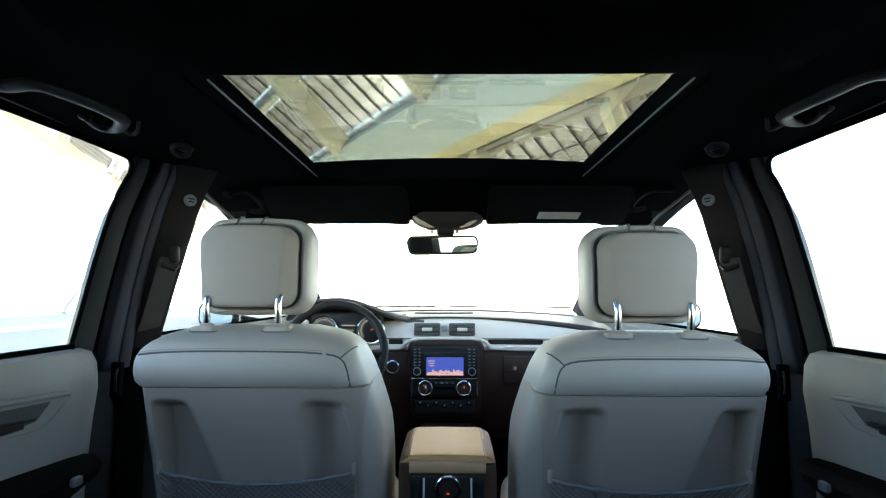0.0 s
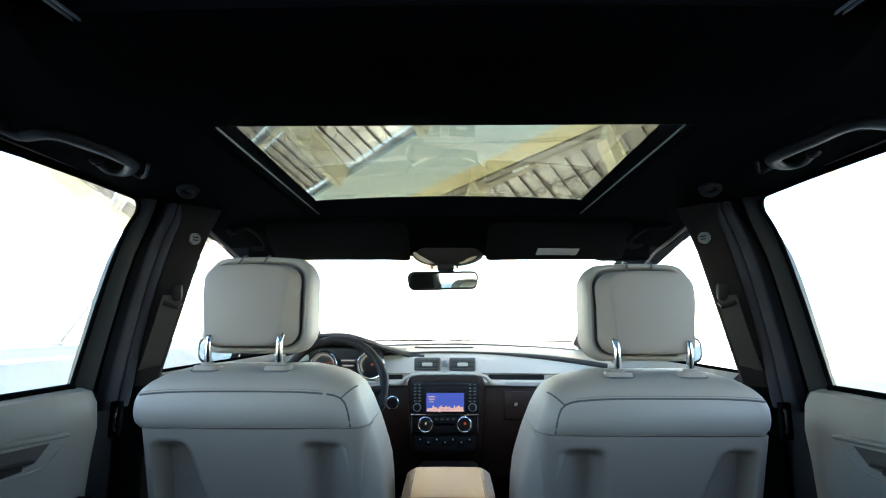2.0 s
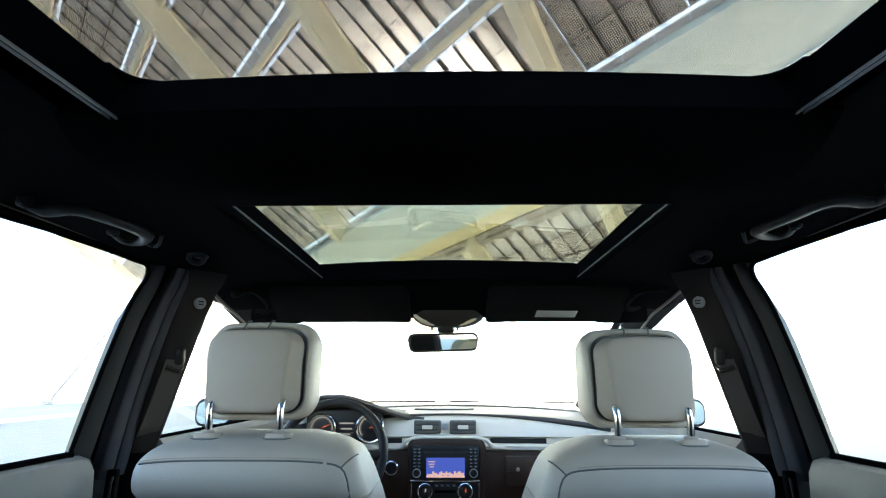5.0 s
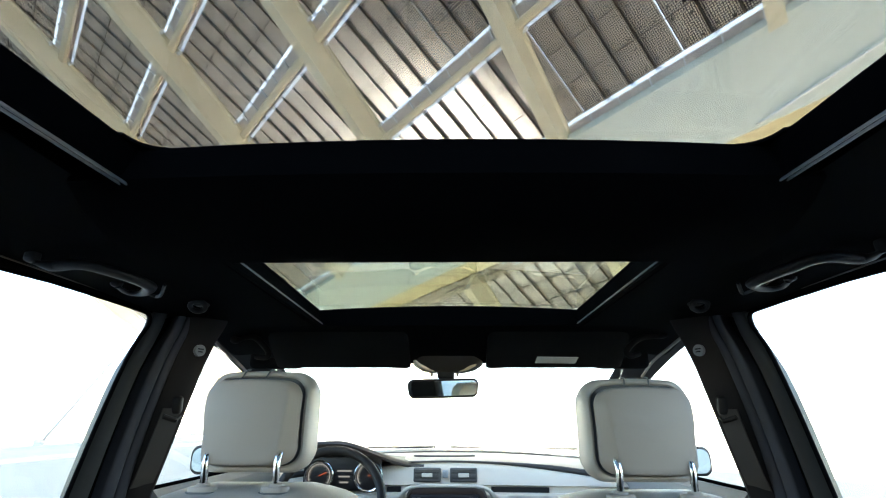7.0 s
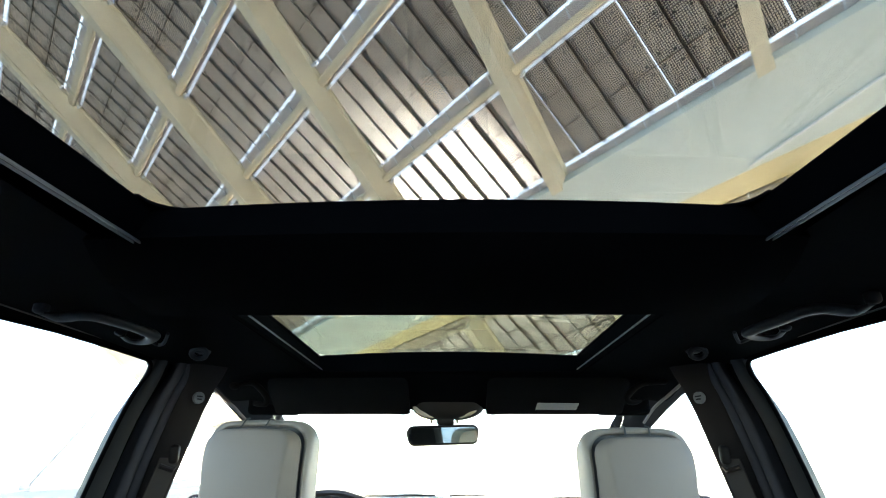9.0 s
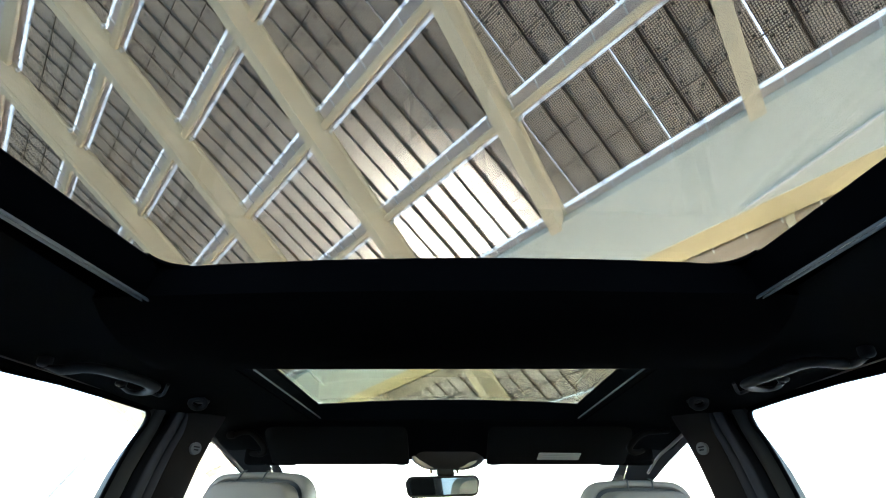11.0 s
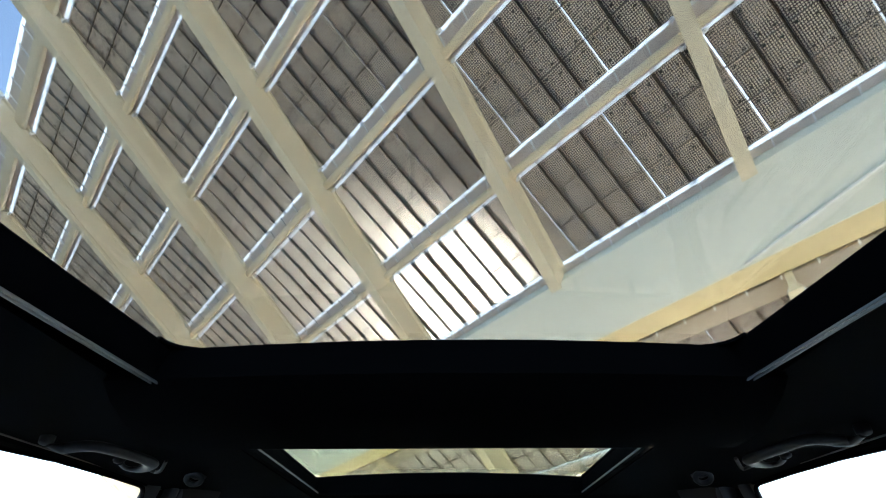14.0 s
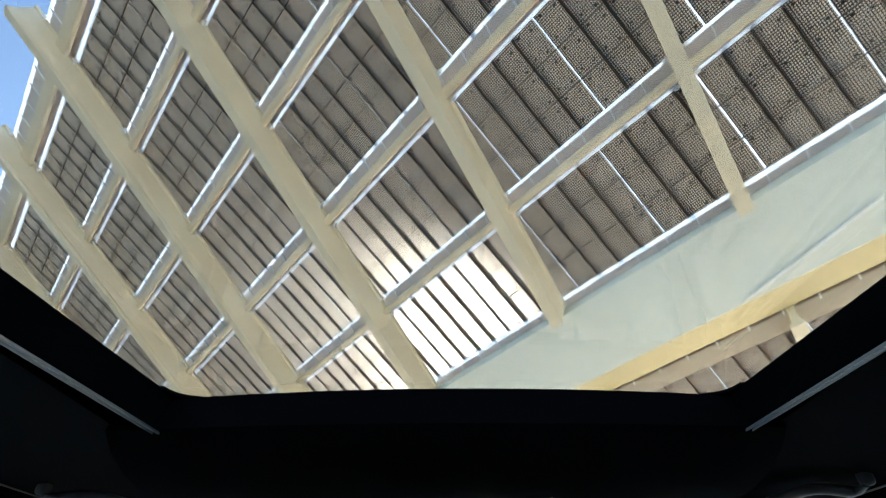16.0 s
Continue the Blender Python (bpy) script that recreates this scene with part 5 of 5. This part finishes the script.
rear_handle(-1, ((0.645, 0.705, 1.456), (0.638, 0.720, 1.456), (0.628, 0.729, 1.457), (0.601, 0.729, 1.460), (0.584, 0.745, 1.462), (0.573, 0.785, 1.463), (0.563, 0.825, 1.463), (0.562, 0.868, 1.463), (0.572, 0.893, 1.463), (0.603, 0.928, 1.463), (0.626, 0.937, 1.463), (0.638, 0.923, 1.463), (0.631, 0.888, 1.465)), ((0.598, 0.933, 1.463), (0.600, 0.961, 1.463), (0.580, 0.947, 1.463), (0.559, 0.919, 1.476)))
rear_handle(1, ((0.636, 0.664, 1.456), (0.641, 0.694, 1.456), (0.629, 0.704, 1.457), (0.608, 0.705, 1.460), (0.588, 0.711, 1.462), (0.578, 0.734, 1.463), (0.575, 0.771, 1.463), (0.569, 0.814, 1.463), (0.566, 0.851, 1.463), (0.571, 0.875, 1.463), (0.601, 0.904, 1.463), (0.628, 0.913, 1.463), (0.639, 0.896, 1.463), (0.630, 0.863, 1.465)), ((0.596, 0.908, 1.463), (0.597, 0.935, 1.463), (0.590, 0.944, 1.463), (0.569, 0.916, 1.476)))
front_handle(-1, ((0.640, 1.468, 1.448), (0.615, 1.470, 1.459), (0.587, 1.470, 1.4595), (0.560, 1.468, 1.441), (0.537, 1.466, 1.415), (0.541, 1.466, 1.400), (0.560, 1.468, 1.399), (0.577, 1.472, 1.402)))
front_handle(1, ((0.640, 1.468, 1.462), (0.612, 1.470, 1.461), (0.587, 1.470, 1.459), (0.556, 1.468, 1.445), (0.529, 1.466, 1.418), (0.535, 1.466, 1.405), (0.552, 1.468, 1.405), (0.570, 1.472, 1.411)))

# weatherstrips over the front door windows
for sx, pts in ((-1, ((0.681, 1.385, 1.448), (0.681, 1.43, 1.437), (0.681, 1.50, 1.420), (0.681, 1.59, 1.400), (0.690, 1.75, 1.365))), (1, ((0.681, 1.40, 1.458), (0.681, 1.46, 1.447), (0.681, 1.54, 1.432), (0.681, 1.66, 1.410), (0.690, 1.80, 1.372)))):
    bm = bmesh.new()
    tube(bm, curve_through([(sx * x, y, z) for x, y, z in pts]), 0.0045, 8)
    tagged(part("trim", bm, FRONTSTRIP), "tan weatherstrip along the front door window", "trim", kind="structure")

for sx in (-1, 1):
    # coat hook
    d = thing("coat_hook", "small black round coat hook on the headliner", "hook", "coat hooks", (sx * 0.580, 1.11, 1.487))
    bm = bmesh.new()
    tube(bm, arc((sx * 0.580, 1.098, 1.473), 0.0175, 0, 360, 24, (0.97, 0.05 * sx, -0.15 * sx), (0, 0.86, -0.50))[:-1], 0.006, 10, True)
    under(part("ring", bm, HANDLE), d)
    bm = bmesh.new()
    rbox(bm, (sx * 0.580, 1.112, 1.484), (0.03, 0.035, 0.016), 0.006)
    under(part("mount", bm, HANDLE), d)
    # wing mirror
    d = thing("wing_mirror", "dark wing mirror outside the front door", "wing mirror", "wing mirrors", (sx * 0.95, 2.10, 1.05))
    bm = bmesh.new()
    rows = []
    for y, w, h in ((2.03, 0.135, 0.09), (2.035, 0.15, 0.105), (2.07, 0.15, 0.105), (2.12, 0.11, 0.07)):
        rows.append([(sx * 0.925 + a, y, 1.078 + b) for a, b in rrect(w, h, 0.035, 6)])
    loft(bm, rows)
    under(part("housing", bm, BLACK), d)
    bm = bmesh.new()
    loft(bm, [[(sx * 0.925 + a, y, 1.078 + b) for a, b in rrect(0.13, 0.085, 0.03, 6)] for y in (2.0285, 2.026)])
    under(part("glass", bm, MIRROR), d)
    bm = bmesh.new()
    tube(bm, [(sx * 0.80, 2.16, 1.03), (sx * 0.87, 2.12, 1.05)], 0.025, 10)
    under(part("arm", bm, BLACK), d)

# wipers on the windscreen; glare is shaped into the second as a thin middle
for x0, x1, thin in ((-0.42, -0.07, 0.0), (0.0, 0.64, 0.75)):
    bm = bmesh.new()
    line = [x0 + (x1 - x0) * k / 16 for k in range(17)]
    tube(bm, [(x, 2.73 - 0.22 * x * x, 1.0935 - 0.01 * x * x) for x in line], [0.0052 * (1 - thin * math.sin(math.pi * k / 16) ** 2) for k in range(17)], 6)
    tagged(part("wiper", bm, BLACK), "black wiper blade along the windscreen foot", "wiper", "wipers")

# ---- solar pergola over the car ----
PC = Vector((-0.2405, 16.307, 12.661))
PX, PY, PZ = Vector((0.6629, -0.7428, 0.0935)), Vector((0.4946, 0.6846, -0.5355)), Vector((0.3431, 0.4123, 0.844))


def pg(u, v, w=0.0):
    return PC + u * PX + v * PY + w * PZ


def pgbox(bm, u0, u1, v0, v1, w0, w1):
    loft(bm, [[pg(u0, v0, w), pg(u1, v0, w), pg(u1, v1, w), pg(u0, v1, w)] for w in (w0, w1)])


pergola = thing("solar_pergola", "tall steel pergola roofed with solar panels over the plaza", "pergola", at=PC)
BEAMS = [18.6, 10.95, 4.1, -3.35, -10.9, -18.5, -26.1, -33.7, -41.3]
ROWS = [(-18.44, -15.05), (-13.89, -10.5), (-9.44, -5.9), (-4.85, -1.22), (-0.33, 3.24), (8.28, 11.95)]
U0, U1 = -41.3, 26.0
for u in BEAMS:
    for v0, v1 in ((-21.2, 3.6), (7.44, 13.0)):
        if u < -11 and v0 > 0:
            continue
        bm = bmesh.new()
        prof = [(-0.22, 0.02), (-0.22, -0.10), (-0.12, -0.16), (-0.12, -1.05), (-0.22, -1.15), (-0.22, -1.30), (0.22, -1.30), (0.22, -1.15), (0.12, -1.05), (0.12, -0.16), (0.22, -0.10), (0.22, 0.02)]
        loft(bm, [[pg(u + a, v, b) for a, b in prof] for v in (v0, v1)])
        under(part("beam", bm, CREAM), pergola)
gaps = [(-20.6, -18.44)] + [(a[1], b[0]) for a, b in zip(ROWS, ROWS[1:])] + [(11.95, 12.85)]
for k, (a, b) in enumerate(gaps):
    if b - a > 3:
        continue
    u0 = U0 if a < 5 else -11.0
    span = b - a
    for name, f0, f1, w0, w1, mt in (("edge_trim", -0.01, 0.11, -0.02, 0.02, STRIP), ("cable_tray", 0.12, 0.66, -0.05, 0.05, TRAY), ("cross_tube", 0.50, 0.80, -0.42, -0.06, CREAM), ("cover_strip", 0.67, 0.905, 0.024, 0.05, TRAY), ("edge_trim", 0.90, 1.01, -0.02, 0.02, STRIP)):
        bm = bmesh.new()
        if name == "cross_tube":
            loft(bm, [[pg(u, a + span * (f0 + f1) / 2 + p, -0.22 + q) for p, q in rrect(span * (f1 - f0), 0.26, 0.08, 3)] for u in (u0, U1)])
        else:
            pgbox(bm, u0, U1, a + span * f0, a + span * f1, w0, w1)
        under(part(name, bm, mt), pergola)
    bm = bmesh.new()
    for i in range(int((U1 - u0) / 1.1)):
        u = u0 + 0.5 + 1.1 * i
        pgbox(bm, u, u + 0.05, a + span * 0.08, a + span * 0.50, -0.12, -0.055)
    o = under(part("tray_brackets", bm, TRIM, smooth=False), pergola)
    tagged(o, kind="stuff")

# edge of the last row at the girder
for v in (3.28,):
    bm = bmesh.new()
    pgbox(bm, U0, U1, v - 0.04, v + 0.10, -0.02, 0.02)
    under(part("edge_trim", bm, STRIP), pergola)
    bm = bmesh.new()
    pgbox(bm, U0, U1, v + 0.105, v + 0.36, -0.05, 0.05)
    under(part("cable_tray", bm, TRAY), pergola)
    bm = bmesh.new()
    for i in range(50):
        u = -30 + 1.1 * i
        pgbox(bm, u, u + 0.05, v + 0.10, v + 0.42, -0.12, -0.055)
    tagged(under(part("tray_brackets", bm, TRIM, smooth=False), pergola), kind="stuff")
bm = bmesh.new()
for a, b in ((19.5, 20.7), (21.4, 22.5), (23.2, 24.8)):
    for k in range(int((b - a) / 0.13)):
        pgbox(bm, a + 0.13 * k, a + 0.13 * k + 0.06, 3.40, 3.64, -0.15, -0.13)
tagged(under(part("louvre_slats", bm, TRIM, smooth=False), pergola), kind="stuff")
bm = bmesh.new()
loft(bm, [[pg(u, v, w) for v, w in ((3.66, 0.3), (3.66, -0.38), (3.70, -0.46), (6.44, -0.60), (6.50, -0.54), (6.50, 0.3))] for u in (U0, U1)])
under(part("girder", bm, SOFFIT, label="wide grey-green clad main girder"), pergola)
bm = bmesh.new()
loft(bm, [[pg(u, v, w) for v, w in ((6.52, 0.3), (6.52, -0.44), (7.36, -0.30), (7.43, -0.22), (7.43, 0.3))] for u in (U0, U1)])
under(part("gutter", bm, GOLD, label="ochre edge beam along the girder"), pergola)
bm = bmesh.new()
loft(bm, [[pg(u, 7.88 + p, -0.10 + q) for p, q in rrect(0.72, 0.24, 0.07, 3)] for u in (-41.0, U1)])
under(part("edge_tube", bm, BROWNSTEEL, label="brown-grey tube beside the ochre beam"), pergola)
# solid dark strip painted as the shadow between ochre beam and tube
bm = bmesh.new()
pgbox(bm, -41.0, U1, 7.44, 7.52, -0.02, 0.02)
under(part("shadow_strip", bm, PURLIN), pergola)
bm = bmesh.new()
for i in range(60):
    pgbox(bm, -41 + 1.1 * i, -40.94 + 1.1 * i, 7.43, 7.62, -0.26, -0.2)
tagged(under(part("tube_clips", bm, TRIM, smooth=False), pergola), kind="stuff")
for u0, u1 in ((-2.6, -0.95), (0.1, 3.45), (-5.72, -4.25)):
    bm = bmesh.new()
    pgbox(bm, u0, u1, 7.78, 7.90, -0.228, -0.21)
    under(part("cable_slot", bm, PURLIN), pergola)
bm = bmesh.new()
pgbox(bm, -0.9, 0.07, 7.77, 7.91, -0.26, -0.21)
under(part("lamp_housing", bm, TRIM), pergola)
bm = bmesh.new()
tube(bm, [pg(9.95, 6.34, -0.60), pg(10.15, 6.28, -0.645), pg(12.1, 5.87, -0.63), pg(14.0, 5.44, -0.61)], 0.045, 8)
under(part("conduit", bm, CONDUIT, label="white plastic conduit"), pergola)
bm = bmesh.new()
for a, b in gaps:
    if b - a > 3:
        continue
    for u in BEAMS:
        for v in (a + 0.03, b - 0.03):
            for e in (-0.32, 0.32):
                if a < 5 or u > -11:
                    pgbox(bm, u + e - 0.09, u + e + 0.09, v - 0.05, v + 0.05, -0.26, -0.08)
tagged(under(part("splice_plates", bm, TRIM, smooth=False), pergola), kind="stuff")
# upright end tabs of the edge strips beside each beam
bm = bmesh.new()
for a, b in gaps:
    if b - a > 3:
        continue
    for u in BEAMS:
        for v, h in ((a + 0.02, 0.42), (b - 0.04, 0.34)):
            if a < 5 or u > -11:
                pgbox(bm, u - 0.34, u - 0.25, v - 0.05, v + 0.05, -h, 0.03)
tagged(under(part("end_tabs", bm, STRIP, smooth=False), pergola), kind="stuff")
for u, v in ((-38.0, 5.0), (24.0, 5.0)):
    bm = bmesh.new()
    q = pg(u, v, 0)
    tube(bm, [(q.x, q.y, 0), (q.x, q.y, q.z)], [0.9, 0.7], 20)
    under(part("support_column", bm, CREAM), pergola)

bm = bmesh.new()
tube(bm, [(-23.24, 29.61, 0.0), (-19.9, 29.3, 4.5), (-15.2, 28.9, 10.9)], [0.08, 0.11, 0.11], 12)
under(part("leaning_strut", bm, TRAY), pergola)
bm = bmesh.new()
rbox(bm, (-23.3, 29.6, 0.1), (0.45, 0.45, 0.25), 0.05)
under(part("strut_foot", bm, TRAY), pergola)

# solar modules, purlins and battens; the modules lie square to the rails
MU, NV, SHEAR = 0.88, 3, 0.19
PQ = PY + SHEAR * PX


DEEP = 0.11


def module_mesh(bm, o, du, dv, uvl):
    vs = [[bm.verts.new(o + p * PX + q * PQ + w * PZ) for p, q in ((0, 0), (du, 0), (du, dv), (0, dv))] for w in (0.0, DEEP)]
    f = bm.faces.new(vs[0][::-1])
    f.material_index = 0
    for lp, c in zip(f.loops, ((0, dv), (du, dv), (du, 0), (0, 0))):
        lp[uvl].uv = c
    f = bm.faces.new(vs[1])
    f.material_index = 1
    for i in range(4):
        f = bm.faces.new((vs[0][i], vs[0][(i + 1) % 4], vs[1][(i + 1) % 4], vs[1][i]))
        f.material_index = 2


def joint(j):
    """Place of module joint j along the rails; the end bay is set a little closer."""
    return 4.35 + MU * (j if j < 8 else 7.77 + 0.915 * (j - 8))


def margins(j):
    """Room left free at the two sides of module j: wide over a purlin, narrow at a light joint."""
    return (0.042 if j % 4 == 0 else 0.039), (0.017 if j % 4 == 3 else 0.039)


def finish(bm, name, mats):
    me = bpy.data.meshes.new(name)
    bm.normal_update()
    bm.to_mesh(me)
    bm.free()
    for mt in mats:
        me.materials.append(mt)
    return me


MODULE_ME = {}
for r, (v0, v1) in enumerate(ROWS):
    for j in (0, 1, 3):
        bm = bmesh.new()
        module_mesh(bm, Vector((0, 0, 0)), MU - sum(margins(j)), (v1 - v0) / NV - 0.012, bm.loops.layers.uv.new("UVMap"))
        MODULE_ME[r, j] = finish(bm, "panel", (MODULE, COVER, MODULEFRAME))


def bar_mesh(name, du, dv):
    """A hat-shaped rail above the joint between two modules, with its flange seen through the gap."""
    bm = bmesh.new()
    prof = [(-du / 2, DEEP), (-du / 2, DEEP + 0.02), (-0.05, DEEP + 0.02), (-0.05, DEEP + 0.09), (0.05, DEEP + 0.09), (0.05, DEEP + 0.02), (du / 2, DEEP + 0.02), (du / 2, DEEP), (0.02, DEEP), (0.02, DEEP - 0.02), (-0.02, DEEP - 0.02), (-0.02, DEEP)]
    loft(bm, [[p * PX + q * PQ + w * PZ for p, w in prof] for q in (-0.03, dv - 0.03)])
    bmesh.ops.recalc_face_normals(bm, faces=bm.faces)
    return finish(bm, name, (PURLIN,))


PURLIN_ME = bar_mesh("purlin", 0.15, 3.72)


def child(name, me, loc):
    ob = new(name, me)
    ob.parent = pergola
    ob.matrix_parent_inverse = Matrix.Translation(PC).inverted()
    ob.location = loc
    return ob


def block(bm, p, du, dv, w0, w1):
    loft(bm, [[p + a * PX + b * PQ + w * PZ for a, b in ((-du / 2, -dv / 2), (du / 2, -dv / 2), (du / 2, dv / 2), (-du / 2, dv / 2))] for w in (w0, w1)])


stuff, bars, dots, strips = bmesh.new(), bmesh.new(), bmesh.new(), bmesh.new()
uvl = stuff.loops.layers.uv.new("UVMap")
rng = random.Random(7)
for r, (v0, v1) in enumerate(ROWS):
    dv = (v1 - v0) / NV
    lo, hi = ((-52, 24) if v0 < 5 else (-18, 24))
    for j in range(lo, hi):
        u, pitch = joint(j), joint(j + 1) - joint(j)
        near = (r in (2, 3, 4) and -12.5 < u < 9.6) or (r == 5 and -3.6 < u < 8.0)
        slit = j % 4 == 0
        m0, m1 = margins(j)
        for k in range(NV):
            o = PC + (u + m0) * PX + v0 * PY + (dv * k + 0.006) * PQ
            if near:
                child("panel", MODULE_ME[r, {0: 0, 3: 3}.get(j % 4, 1)], o)
            else:
                module_mesh(stuff, o, pitch - m0 - m1, dv - 0.012, uvl)
            c = PC + u * PX + v0 * PY + dv * (k + 0.5) * PQ
            for q, e in ((0.24, -0.37), (0.26, 0.30), (0.76, -0.29), (0.75, 0.38)):
                block(dots, c + (q * pitch + rng.uniform(-0.02, 0.02)) * PX + (e * dv + rng.uniform(-0.03, 0.03)) * PQ, 0.085, 0.07, -0.035, 0.0)
        p = PC + u * PX + v0 * PY
        if not slit:
            if near:
                child("purlin", PURLIN_ME, p)
            else:
                block(bars, p + (v1 - v0) / 2 * PQ, 0.15, v1 - v0 + 0.08, DEEP, DEEP + 0.05)
        else:
            # strip added across the open slit, its white standing in for backlit sky
            block(strips, p + 0.0125 * PX + (v1 - v0) / 2 * PQ, 0.10, v1 - v0, DEEP, DEEP + 0.015)
    for k in (1, 2):
        bm = bmesh.new()
        block(bm, PC + (4.35 + MU * (lo + hi) / 2) * PX + v0 * PY + dv * k * PQ, MU * (hi - lo), 0.036, -0.05, -0.002)
        under(part("batten", bm, BATTEN), pergola)
for name, b, mats in (("far_panels", stuff, (MODULE, COVER, MODULEFRAME)), ("far_purlins", bars, (PURLIN,)), ("brackets", dots, (BLACK,)), ("joint_strips", strips, (STRIP,))):
    me = finish(b, name, mats)
    ob = new(name, me)
    ob.parent = pergola
    ob.matrix_parent_inverse = Matrix.Translation(PC).inverted()
    tagged(ob, kind="stuff")
